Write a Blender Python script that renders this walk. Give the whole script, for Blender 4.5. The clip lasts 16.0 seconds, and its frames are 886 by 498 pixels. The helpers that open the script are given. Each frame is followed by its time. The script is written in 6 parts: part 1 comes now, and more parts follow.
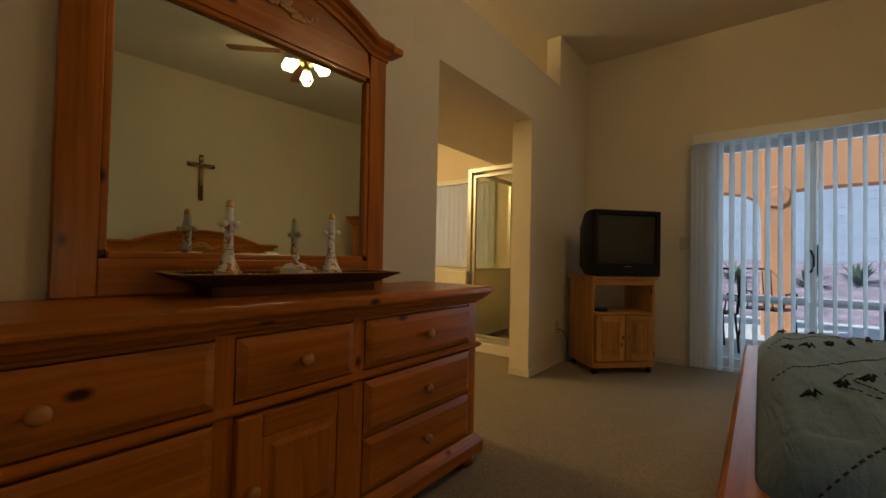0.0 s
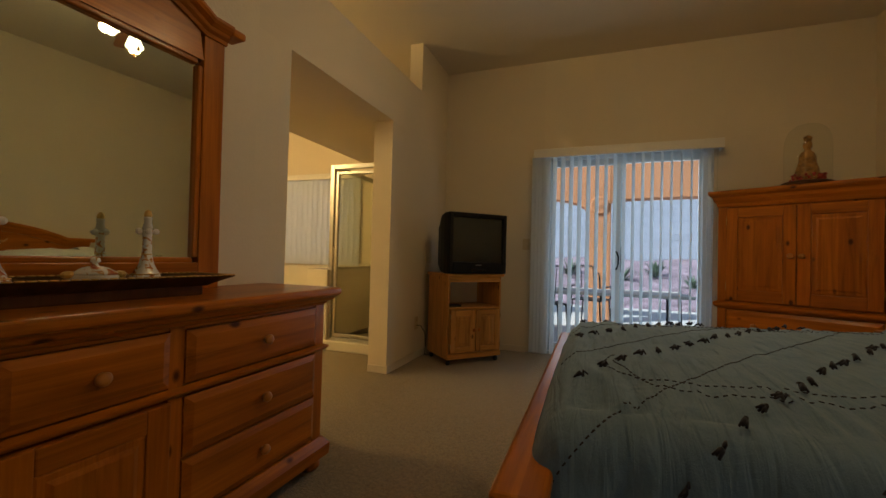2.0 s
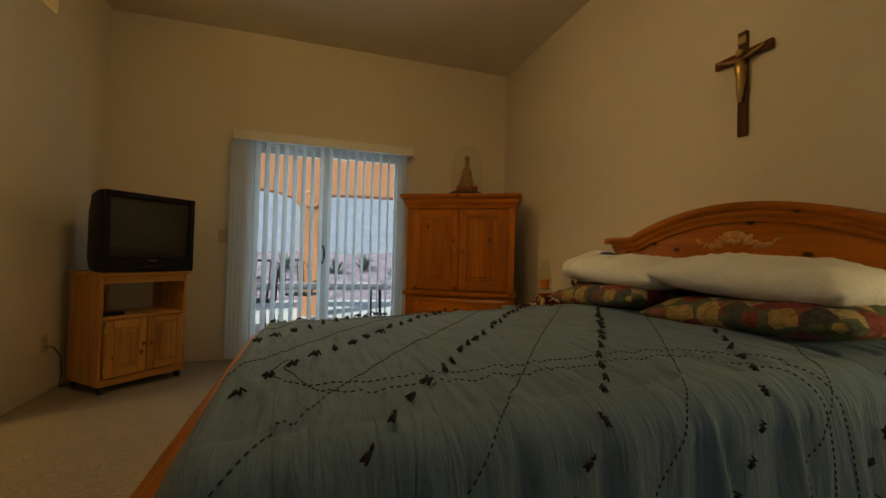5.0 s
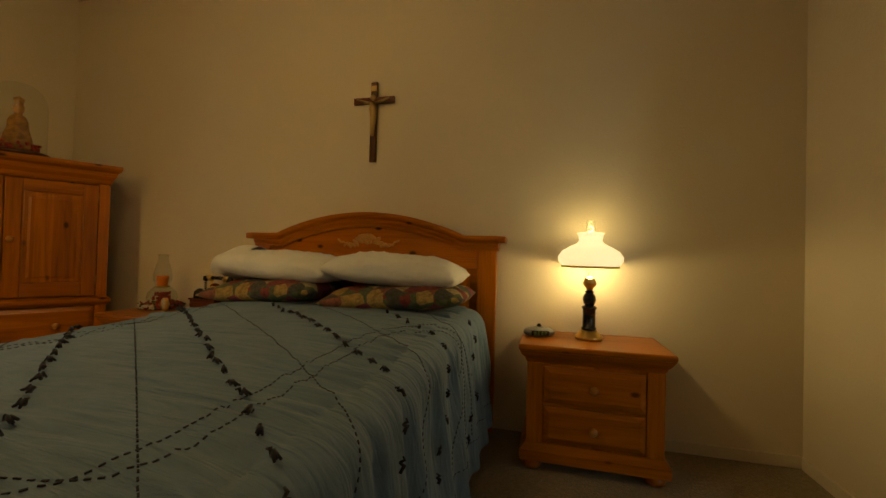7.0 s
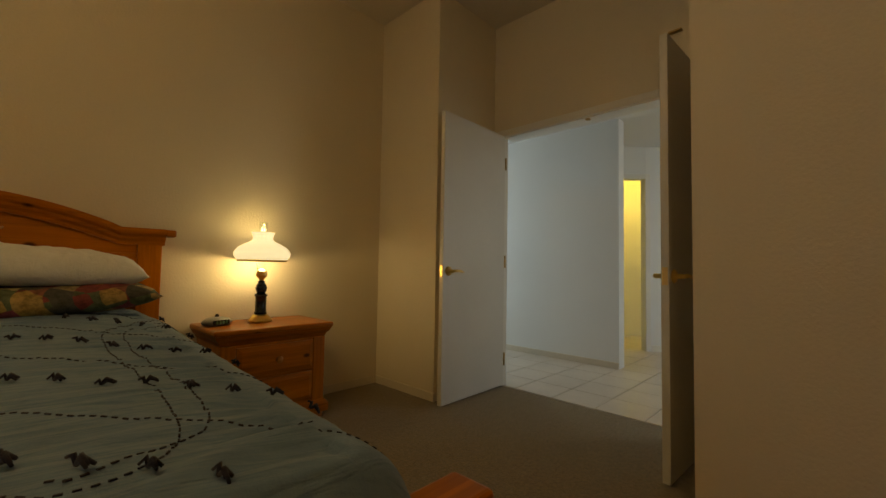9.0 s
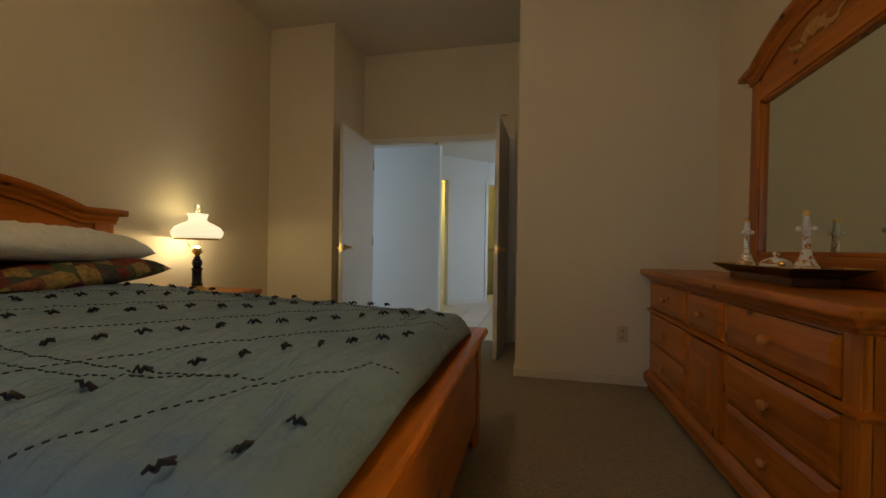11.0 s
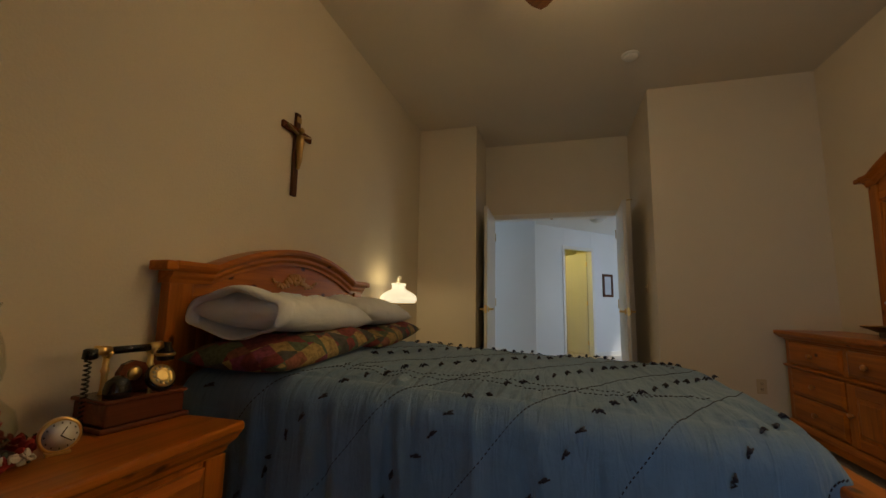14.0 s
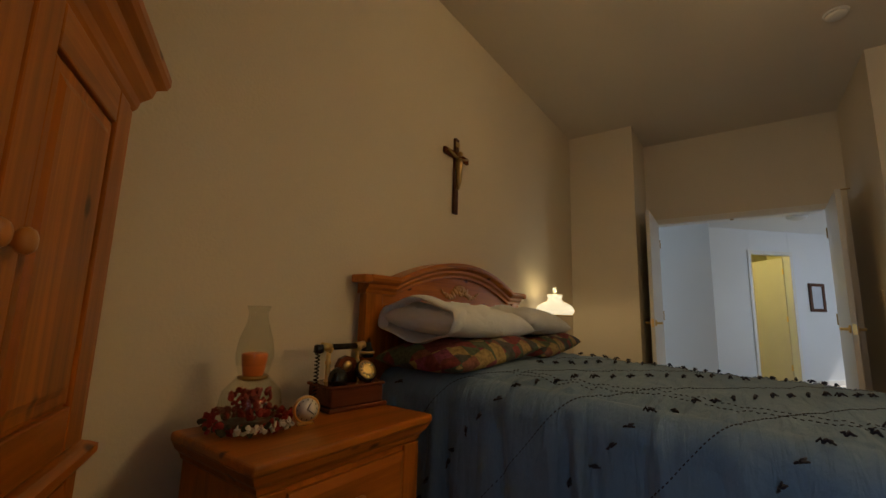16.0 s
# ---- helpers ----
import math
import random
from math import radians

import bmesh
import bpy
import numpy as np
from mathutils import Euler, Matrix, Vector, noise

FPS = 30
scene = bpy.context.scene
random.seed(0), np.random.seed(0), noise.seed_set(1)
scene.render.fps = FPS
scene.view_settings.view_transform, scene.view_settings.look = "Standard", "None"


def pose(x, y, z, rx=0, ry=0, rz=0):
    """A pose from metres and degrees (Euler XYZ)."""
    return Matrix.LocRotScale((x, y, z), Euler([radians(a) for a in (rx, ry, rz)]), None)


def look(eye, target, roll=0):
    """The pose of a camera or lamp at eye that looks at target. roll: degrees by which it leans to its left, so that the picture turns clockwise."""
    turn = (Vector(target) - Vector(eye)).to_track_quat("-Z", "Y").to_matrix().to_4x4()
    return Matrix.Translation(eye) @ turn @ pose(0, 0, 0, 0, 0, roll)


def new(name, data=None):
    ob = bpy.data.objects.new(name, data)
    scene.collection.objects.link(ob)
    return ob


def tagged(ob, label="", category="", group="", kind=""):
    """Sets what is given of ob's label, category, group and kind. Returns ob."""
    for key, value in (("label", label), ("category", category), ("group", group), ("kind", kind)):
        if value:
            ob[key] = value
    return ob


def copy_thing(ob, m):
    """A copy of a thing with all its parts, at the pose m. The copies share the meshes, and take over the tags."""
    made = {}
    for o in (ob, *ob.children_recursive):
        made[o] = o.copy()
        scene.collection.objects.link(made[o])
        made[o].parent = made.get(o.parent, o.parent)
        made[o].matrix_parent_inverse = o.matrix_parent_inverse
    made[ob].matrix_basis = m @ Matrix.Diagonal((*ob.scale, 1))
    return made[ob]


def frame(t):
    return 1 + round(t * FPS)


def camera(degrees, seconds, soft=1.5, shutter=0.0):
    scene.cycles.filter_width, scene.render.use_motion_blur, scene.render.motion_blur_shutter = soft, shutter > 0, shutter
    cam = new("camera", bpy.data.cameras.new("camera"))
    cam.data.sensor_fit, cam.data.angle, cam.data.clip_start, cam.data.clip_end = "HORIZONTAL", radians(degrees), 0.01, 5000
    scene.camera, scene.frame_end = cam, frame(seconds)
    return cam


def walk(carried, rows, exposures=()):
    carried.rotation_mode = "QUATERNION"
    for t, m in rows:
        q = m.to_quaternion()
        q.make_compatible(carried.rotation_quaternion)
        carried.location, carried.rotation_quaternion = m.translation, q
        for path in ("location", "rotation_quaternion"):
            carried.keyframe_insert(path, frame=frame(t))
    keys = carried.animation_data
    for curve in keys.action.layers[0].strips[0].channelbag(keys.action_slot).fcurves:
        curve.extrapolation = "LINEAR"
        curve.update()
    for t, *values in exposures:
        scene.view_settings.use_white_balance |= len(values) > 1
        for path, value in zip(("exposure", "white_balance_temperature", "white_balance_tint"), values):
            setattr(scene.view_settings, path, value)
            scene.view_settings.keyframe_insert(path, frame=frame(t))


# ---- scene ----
cam = camera(94.5, 16.0)
PATH = [
    (0, (-0.075, 0.328, 0.93), (-1.3, 1.908, 0.974), 1.2),
    (0.5, (-0.045, 0.343, 0.94), (-1.132, 2.021, 0.98), 1.1),
    (1, (-0.011, 0.355, 0.949), (-0.968, 2.111, 0.985), 1.3),
    (1.5, (0.022, 0.355, 0.957), (-0.802, 2.176, 0.992), 1.4),
    (2, (0.039, 0.355, 0.958), (-0.655, 2.23, 0.996), 1.5),
    (2.5, (0.071, 0.349, 0.961), (-0.503, 2.264, 1.0), 1.5),
    (3, (0.107, 0.345, 0.962), (-0.342, 2.293, 1.004), 1.7),
    (5.5, (0.16, 0.572, 0.962), (1.133, 2.318, 1.002), 1.9),
    (6, (0.027, 0.612, 0.941), (1.388, 2.076, 0.996), 2.1),
    (6.5, (-0.201, 0.679, 1.022), (1.509, 1.717, 1.045), 1.3),
    (7, (-0.284, 0.853, 0.997), (1.65, 1.363, 1.033), 1.6),
    (7.5, (-0.396, 0.992, 1.01), (1.601, 0.9, 1.047), 1.8),
    (8, (-0.528, 1.19, 0.972), (1.373, 0.573, 1.045), 1.6),
    (8.5, (-0.579, 1.408, 0.952), (1.125, 0.365, 1.034), 1.5),
    (9, (-0.589, 1.704, 0.938), (0.796, 0.265, 1.032), 1.0),
    (9.5, (-0.53, 2.132, 0.936), (0.579, 0.47, 1.024), 0.7),
    (10, (-0.564, 2.451, 0.923), (0.378, 0.688, 0.989), 0.9),
    (10.2, (-0.53, 2.553, 0.919), (0.308, 0.738, 0.975), 0.9),
    (12.3, (0.02, 3.901, 0.923), (0.159, 1.906, 0.882), 1.0),
    (12.5, (0.111, 3.964, 0.923), (0.255, 1.969, 0.879), 0.9),
    (13, (0.391, 4.025, 0.941), (0.542, 2.031, 0.887), 1.0),
    (13.5, (0.567, 4.016, 0.953), (0.876, 2.041, 1.012), 0.8),
    (14, (0.639, 4.022, 0.973), (1.166, 2.111, 1.236), 0.9),
    (14.5, (0.693, 4.034, 0.981), (1.436, 2.223, 1.39), 1.3),
    (15, (0.7, 4.075, 0.972), (1.643, 2.367, 1.413), 1.7),
    (15.5, (0.698, 4.109, 0.955), (1.787, 2.481, 1.361), 1.7),
    (16, (0.678, 4.116, 0.95), (1.832, 2.513, 1.263), 1.6),
]
walk(cam, [(t, look(eye, goal, roll)) for t, eye, goal, roll in PATH],
     exposures=[(0, 0.04, 5850, 7), (3, 0.05, 6350, 8), (5.5, 0.06, 6750, 2), (7, 0.06, 7600, 2), (8, -0.25, 8100, 4), (9, -0.04, 7500, 5), (10, 0.08, 6500, 6), (12.5, 0.0, 5800, 8), (16, -0.05, 5950, 11)])

# ---- world, sun and large lights ----
world = bpy.data.worlds.new("world")
scene.world = world
world.use_nodes = True
_sky = world.node_tree.nodes.new("ShaderNodeTexSky")
_sky.sky_type = "NISHITA"
_sky.sun_disc = False
_sky.sun_elevation = radians(46)
_sky.sun_rotation = radians(-130)
world.node_tree.links.new(_sky.outputs[0], world.node_tree.nodes["Background"].inputs[0])
world.node_tree.nodes["Background"].inputs[1].default_value = 0.15


def lamp(name, kind, energy, color, place, size=0.05):
    data = bpy.data.lights.new(name, kind)
    data.energy, data.color = energy, color
    if kind == "POINT":
        data.shadow_soft_size = size
    ob = new(name, data)
    ob.matrix_world = place
    return ob


_sun = lamp("sun", "SUN", 5.0, (1.0, 0.96, 0.90), look((-6, -5, 8), (0, 0, 0)))
_sun.data.angle = radians(0.5)
DAY = (0.76, 0.89, 1.0)
# daylight in the sliding door's opening and in the hall's window
_door_day = lamp("slider_daylight", "AREA", 9.5, DAY, look((0.3, 4.87, 1.0), (0.3, 0, 0.9)))
_door_day.data.shape, _door_day.data.size, _door_day.data.size_y = "RECTANGLE", 1.3, 1.8
_hall_day = lamp("hall_daylight", "AREA", 15, (0.72, 0.86, 1.0), look((3.9, -1.75, 1.45), (0, -2.0, 1.3)))
_hall_day.data.shape, _hall_day.data.size, _hall_day.data.size_y = "RECTANGLE", 0.9, 1.5
_hall_west = lamp("hall_west_daylight", "AREA", 15, (0.78, 0.88, 1.0), look((-2.38, -3.6, 1.5), (0.8, -3.9, 1.3)))
_hall_west.data.shape, _hall_west.data.size, _hall_west.data.size_y = "RECTANGLE", 1.2, 1.6
lamp("bath_lamp", "POINT", 85, (1.0, 0.68, 0.28), pose(-3.9, 2.1, 2.25), 0.15)
lamp("far_room_lamp", "POINT", 18, (1.0, 0.78, 0.20), pose(1.12, -4.10, 2.2), 0.1)


# ---- materials ----
def shader(name, color, rough=0.6, metal=0.0):
    m = bpy.data.materials.new(name)
    m.use_nodes = True
    n = m.node_tree.nodes
    b = n["Principled BSDF"]
    b.inputs["Base Color"].default_value = (*color, 1)
    b.inputs["Roughness"].default_value = rough
    b.inputs["Metallic"].default_value = metal
    return m, n, m.node_tree.links, b


def ramp(n, stops):
    r = n.new("ShaderNodeValToRGB")
    e = r.color_ramp.elements
    while len(e) < len(stops):
        e.new(0.5)
    for k, (p, c) in enumerate(stops):
        e[k].position = p
        e[k].color = (*c, 1)
    return r


def shade(color, f):
    return tuple(min(1, c * f) for c in color)


def coords(n, l, scale, turn=(0, 0, 0), jitter=False):
    t = n.new("ShaderNodeTexCoord")
    m = n.new("ShaderNodeMapping")
    m.inputs["Scale"].default_value = scale
    m.inputs["Rotation"].default_value = turn
    l.new(t.outputs["Object"], m.inputs["Vector"])
    if jitter:
        o = n.new("ShaderNodeObjectInfo")
        k = n.new("ShaderNodeMath")
        k.operation = "MULTIPLY"
        k.inputs[1].default_value = 37.0
        l.new(o.outputs["Random"], k.inputs[0])
        l.new(k.outputs[0], m.inputs["Location"])
    return m


def noise_tex(n, l, vec, scale, detail=3.0, rough=0.55, distortion=0.0):
    t = n.new("ShaderNodeTexNoise")
    t.inputs["Scale"].default_value = scale
    t.inputs["Detail"].default_value = detail
    t.inputs["Roughness"].default_value = rough
    t.inputs["Distortion"].default_value = distortion
    l.new(vec.outputs[0], t.inputs["Vector"])
    return t


def surface(name, color, rough=0.6, metal=0.0, grain=60.0, stain=1.3, depth=0.15, vary=0.12, dist=0.002, sheen=0.0):
    """A plain surface with variation at two scales and fine relief."""
    m, n, l, b = shader(name, color, rough, metal)
    v = coords(n, l, (1, 1, 1), jitter=True)
    big = noise_tex(n, l, v, stain, 4)
    fine = noise_tex(n, l, v, grain, 3)
    r1 = ramp(n, [(0.3, shade(color, 1 - vary)), (0.7, shade(color, 1 + vary * 0.6))])
    l.new(big.outputs["Fac"], r1.inputs[0])
    mix = n.new("ShaderNodeMix")
    mix.data_type, mix.blend_type = "RGBA", "MULTIPLY"
    mix.inputs["Factor"].default_value = 0.6
    r2 = ramp(n, [(0.3, (1 - vary,) * 3), (0.7, (1, 1, 1))])
    l.new(fine.outputs["Fac"], r2.inputs[0])
    l.new(r1.outputs[0], mix.inputs["A"])
    l.new(r2.outputs[0], mix.inputs["B"])
    l.new(mix.outputs["Result"], b.inputs["Base Color"])
    bump = n.new("ShaderNodeBump")
    bump.inputs["Strength"].default_value = depth
    bump.inputs["Distance"].default_value = dist
    l.new(fine.outputs["Fac"], bump.inputs["Height"])
    l.new(bump.outputs[0], b.inputs["Normal"])
    if sheen:
        b.inputs["Sheen Weight"].default_value = sheen
    return m


def wood(name, axis, light, dark, rough=0.32, board=0.085, knots=True):
    """Pine: grain along one axis, glued boards across it, dark knots; each piece differs by its random number."""
    m, n, l, b = shader(name, light, rough)
    along, across = 0.9, 11.0
    sc = [across] * 3
    sc[axis] = along
    v = coords(n, l, sc, jitter=True)
    g = noise_tex(n, l, v, 1.6, 4, 0.6, 0.9)
    sf = [110.0] * 3
    sf[axis] = 3.0
    vf = coords(n, l, sf, jitter=True)
    f = noise_tex(n, l, vf, 1.0, 2)
    r1 = ramp(n, [(0.28, shade(light, 0.55)), (0.44, shade(light, 0.82)), (0.60, light), (0.8, shade(light, 1.12))])
    l.new(g.outputs["Fac"], r1.inputs[0])
    r2 = ramp(n, [(0.35, (0.80, 0.76, 0.72)), (0.65, (1, 1, 1))])
    l.new(f.outputs["Fac"], r2.inputs[0])
    mul = n.new("ShaderNodeMix")
    mul.data_type, mul.blend_type = "RGBA", "MULTIPLY"
    mul.inputs["Factor"].default_value = 0.75
    l.new(r1.outputs[0], mul.inputs["A"])
    l.new(r2.outputs[0], mul.inputs["B"])
    # boards: one tone for each strip across the grain
    sb = [1.0 / board] * 3
    sb[axis] = 0.0
    vb = coords(n, l, sb)
    fl = n.new("ShaderNodeVectorMath")
    fl.operation = "FLOOR"
    l.new(vb.outputs[0], fl.inputs[0])
    wn = n.new("ShaderNodeTexWhiteNoise")
    wn.noise_dimensions = "4D"
    oi = n.new("ShaderNodeObjectInfo")
    l.new(fl.outputs[0], wn.inputs["Vector"])
    l.new(oi.outputs["Random"], wn.inputs["W"])
    r3 = ramp(n, [(0.0, (0.66, 0.58, 0.50)), (0.5, (0.9, 0.87, 0.84)), (1.0, (1.12, 1.12, 1.08))])
    l.new(wn.outputs["Value"], r3.inputs[0])
    mul2 = n.new("ShaderNodeMix")
    mul2.data_type, mul2.blend_type = "RGBA", "MULTIPLY"
    mul2.inputs["Factor"].default_value = 0.55
    l.new(mul.outputs["Result"], mul2.inputs["A"])
    l.new(r3.outputs[0], mul2.inputs["B"])
    last = mul2
    if knots:
        sk = [8.0] * 3
        sk[axis] = 4.6
        vk = coords(n, l, sk, jitter=True)
        vo = n.new("ShaderNodeTexVoronoi")
        vo.inputs["Scale"].default_value = 1.0
        l.new(vk.outputs[0], vo.inputs["Vector"])
        r4 = ramp(n, [(0.06, (1, 1, 1)), (0.10, (0.45, 0.45, 0.45)), (0.13, (0, 0, 0))])
        l.new(vo.outputs["Distance"], r4.inputs[0])
        kn = n.new("ShaderNodeMix")
        kn.data_type = "RGBA"
        l.new(r4.outputs[0], kn.inputs["Factor"])
        l.new(mul2.outputs["Result"], kn.inputs["A"])
        kn.inputs["B"].default_value = (*shade(dark, 0.28), 1)
        last = kn
    l.new(last.outputs["Result"], b.inputs["Base Color"])
    bump = n.new("ShaderNodeBump")
    bump.inputs["Strength"].default_value = 0.12
    bump.inputs["Distance"].default_value = 0.001
    l.new(f.outputs["Fac"], bump.inputs["Height"])
    l.new(bump.outputs[0], b.inputs["Normal"])
    b.inputs["Coat Weight"].default_value = 0.14
    b.inputs["Specular IOR Level"].default_value = 0.22
    b.inputs["Coat Roughness"].default_value = 0.18
    return m


def glass(name, color=(1, 1, 1), rough=0.0, tint=0.06):
    """Thin clear glass: mostly see-through, with a gloss that grows at grazing angles."""
    m = bpy.data.materials.new(name)
    m.use_nodes = True
    n, l = m.node_tree.nodes, m.node_tree.links
    n.remove(n["Principled BSDF"])
    tr, gl, mx, fr = (n.new("ShaderNodeBsdfTransparent"), n.new("ShaderNodeBsdfGlossy"), n.new("ShaderNodeMixShader"), n.new("ShaderNodeLayerWeight"))
    tr.inputs["Color"].default_value = (*shade(color, 1 - tint), 1)
    gl.inputs["Roughness"].default_value = rough
    fr.inputs["Blend"].default_value = 0.5
    pw = n.new("ShaderNodeMath")
    pw.operation = "POWER"
    pw.inputs[1].default_value = 4.0
    ma = n.new("ShaderNodeMath")
    ma.operation = "MULTIPLY_ADD"
    ma.inputs[1].default_value, ma.inputs[2].default_value = 0.30, 0.03
    l.new(fr.outputs["Facing"], pw.inputs[0])
    l.new(pw.outputs[0], ma.inputs[0])
    l.new(ma.outputs[0], mx.inputs[0])
    l.new(tr.outputs[0], mx.inputs[1])
    l.new(gl.outputs[0], mx.inputs[2])
    l.new(mx.outputs[0], n["Material Output"].inputs[0])
    return m


def glow(name, color, strength):
    """Lit lamp glass."""
    m, n, l, b = shader(name, (0.9, 0.86, 0.78), 0.25)
    b.inputs["Emission Color"].default_value = (*color, 1)
    b.inputs["Emission Strength"].default_value = strength
    return m


def sheer(name, color, through_amount=0.45):
    """Thin material that lets some light through: blinds and cloth."""
    m, n, l, b = shader(name, color, 0.55)
    tl, mx = n.new("ShaderNodeBsdfTranslucent"), n.new("ShaderNodeMixShader")
    tl.inputs["Color"].default_value = (*color, 1)
    mx.inputs[0].default_value = through_amount
    l.new(b.outputs[0], mx.inputs[1])
    l.new(tl.outputs[0], mx.inputs[2])
    l.new(mx.outputs[0], n["Material Output"].inputs[0])
    v = coords(n, l, (240, 240, 3))
    f = noise_tex(n, l, v, 1.0, 2)
    bump = n.new("ShaderNodeBump")
    bump.inputs["Strength"].default_value = 0.1
    bump.inputs["Distance"].default_value = 0.001
    l.new(f.outputs["Fac"], bump.inputs["Height"])
    l.new(bump.outputs[0], b.inputs["Normal"])
    return m


def cloth(name, color, weave=420.0, crease=9.0, vary=0.1, relief=0.012, ridges=False):
    m, n, l, b = shader(name, color, 0.85)
    v = coords(n, l, (1, 1, 1))
    big = noise_tex(n, l, v, crease, 4, 0.6, 0.4)
    fine = noise_tex(n, l, v, weave, 2)
    r1 = ramp(n, [(0.3, shade(color, 1 - vary)), (0.7, shade(color, 1 + vary * 0.5))])
    l.new(big.outputs["Fac"], r1.inputs[0])
    l.new(r1.outputs[0], b.inputs["Base Color"])
    add = n.new("ShaderNodeMath")
    add.operation = "MULTIPLY_ADD"
    add.inputs[1].default_value = 0.15
    l.new(fine.outputs["Fac"], add.inputs[0])
    l.new(big.outputs["Fac"], add.inputs[2])
    bump = n.new("ShaderNodeBump")
    bump.inputs["Strength"].default_value = 0.35 if relief < 0.02 else 0.6
    bump.inputs["Distance"].default_value = relief
    l.new(add.outputs[0], bump.inputs["Height"])
    l.new(bump.outputs[0], b.inputs["Normal"])
    if ridges:
        # puckers that run across the bed
        vr = coords(n, l, (30, 4.5, 4.5))
        fold = noise_tex(n, l, vr, 1.0, 3, 0.5, 0.8)
        pucker = n.new("ShaderNodeBump")
        pucker.inputs["Strength"].default_value = 0.9
        pucker.inputs["Distance"].default_value = 0.016
        l.new(fold.outputs["Fac"], pucker.inputs["Height"])
        l.new(pucker.outputs[0], bump.inputs["Normal"])
    b.inputs["Sheen Weight"].default_value = 0.1
    return m


def flowered(name):
    """White glazed porcelain with scattered gilt and rose flowers."""
    m, n, l, b = shader(name, (0.80, 0.77, 0.72), 0.16)
    v = coords(n, l, (1, 1, 1), jitter=True)
    spot = noise_tex(n, l, v, 42, 2, 0.6, 0.6)
    r = ramp(n, [(0.52, (0.80, 0.77, 0.72)), (0.57, (0.62, 0.36, 0.12)), (0.66, (0.50, 0.12, 0.06))])
    l.new(spot.outputs["Fac"], r.inputs[0])
    l.new(r.outputs[0], b.inputs["Base Color"])
    return m


def patchwork(name):
    """Printed patchwork cloth: diamonds of mixed autumn colours with a floral mottle."""
    m, n, l, b = shader(name, (0.3, 0.2, 0.1), 0.85)
    v = coords(n, l, (15, 15, 15), (0.3, 0.2, radians(35)))
    fl = n.new("ShaderNodeVectorMath")
    fl.operation = "FLOOR"
    l.new(v.outputs[0], fl.inputs[0])
    wn = n.new("ShaderNodeTexWhiteNoise")
    l.new(fl.outputs[0], wn.inputs["Vector"])
    r = ramp(n, [(0.0, (0.22, 0.04, 0.04)), (0.2, (0.40, 0.27, 0.09)), (0.38, (0.10, 0.13, 0.07)), (0.55, (0.27, 0.10, 0.06)), (0.7, (0.07, 0.07, 0.06)), (0.82, (0.42, 0.33, 0.17)), (0.93, (0.25, 0.05, 0.09))])
    r.color_ramp.interpolation = "CONSTANT"
    l.new(wn.outputs["Value"], r.inputs[0])
    vn = coords(n, l, (1, 1, 1))
    f = noise_tex(n, l, vn, 48, 3, 0.7)
    r2 = ramp(n, [(0.35, (0.35, 0.38, 0.3)), (0.6, (1, 1, 1))])
    l.new(f.outputs["Fac"], r2.inputs[0])
    mul = n.new("ShaderNodeMix")
    mul.data_type, mul.blend_type = "RGBA", "MULTIPLY"
    mul.inputs["Factor"].default_value = 0.8
    l.new(r.outputs[0], mul.inputs["A"])
    l.new(r2.outputs[0], mul.inputs["B"])
    l.new(mul.outputs["Result"], b.inputs["Base Color"])
    return m


WALL = surface("painted_wall", (0.70, 0.61, 0.45), 0.75, grain=85, stain=0.9, depth=0.4, vary=0.04, dist=0.004)
CEIL = surface("ceiling_paint", (0.66, 0.59, 0.46), 0.85, grain=70, stain=0.8, depth=0.2, vary=0.04, dist=0.004)
HALLWALL = surface("hall_wall_paint", (0.76, 0.76, 0.74), 0.7, grain=85, stain=1.0, depth=0.15, vary=0.03, dist=0.003)
BASE = surface("cream_baseboard_paint", (0.66, 0.58, 0.45), 0.5, grain=60, stain=3, depth=0.06, vary=0.05)
TRIM = surface("white_trim_paint", (0.76, 0.73, 0.66), 0.4, grain=40, stain=3, depth=0.05, vary=0.05)
DOORPAINT = surface("white_door_paint", (0.66, 0.63, 0.57), 0.38, grain=50, stain=2, depth=0.06, vary=0.04)
CARPET = surface("beige_carpet", (0.29, 0.22, 0.120), 0.95, grain=140, stain=70, depth=0.8, vary=0.30, dist=0.016, sheen=0.2)
PINE_L, PINE_D = (0.49, 0.150, 0.007), (0.20, 0.038, 0.001)
PINE_X = wood("pine_grain_x", 0, PINE_L, PINE_D)
PINE_Y = wood("pine_grain_y", 1, PINE_L, PINE_D)
PINE_Z = wood("pine_grain_z", 2, PINE_L, PINE_D)
CART_X = wood("light_pine_x", 0, (0.62, 0.31, 0.075), (0.48, 0.19, 0.035), 0.4, 0.2)
CART_Z = wood("light_pine_z", 2, (0.62, 0.31, 0.075), (0.48, 0.19, 0.035), 0.4, 0.2)
KNOB = surface("pale_wood_knob", (0.48, 0.19, 0.035), 0.3, grain=30, vary=0.15)
APPLIQUE = surface("pale_carved_applique", (0.58, 0.29, 0.075), 0.5, grain=90, vary=0.2, depth=0.3)
DARKWOOD = wood("dark_walnut", 2, (0.11, 0.040, 0.016), (0.05, 0.018, 0.008), 0.35, 0.3, False)
MAHOGANY = wood("mahogany", 0, (0.16, 0.045, 0.018), (0.08, 0.02, 0.009), 0.25, 0.4, False)
BRASS = surface("polished_brass", (0.88, 0.62, 0.22), 0.28, 1.0, grain=25, vary=0.12, depth=0.05)
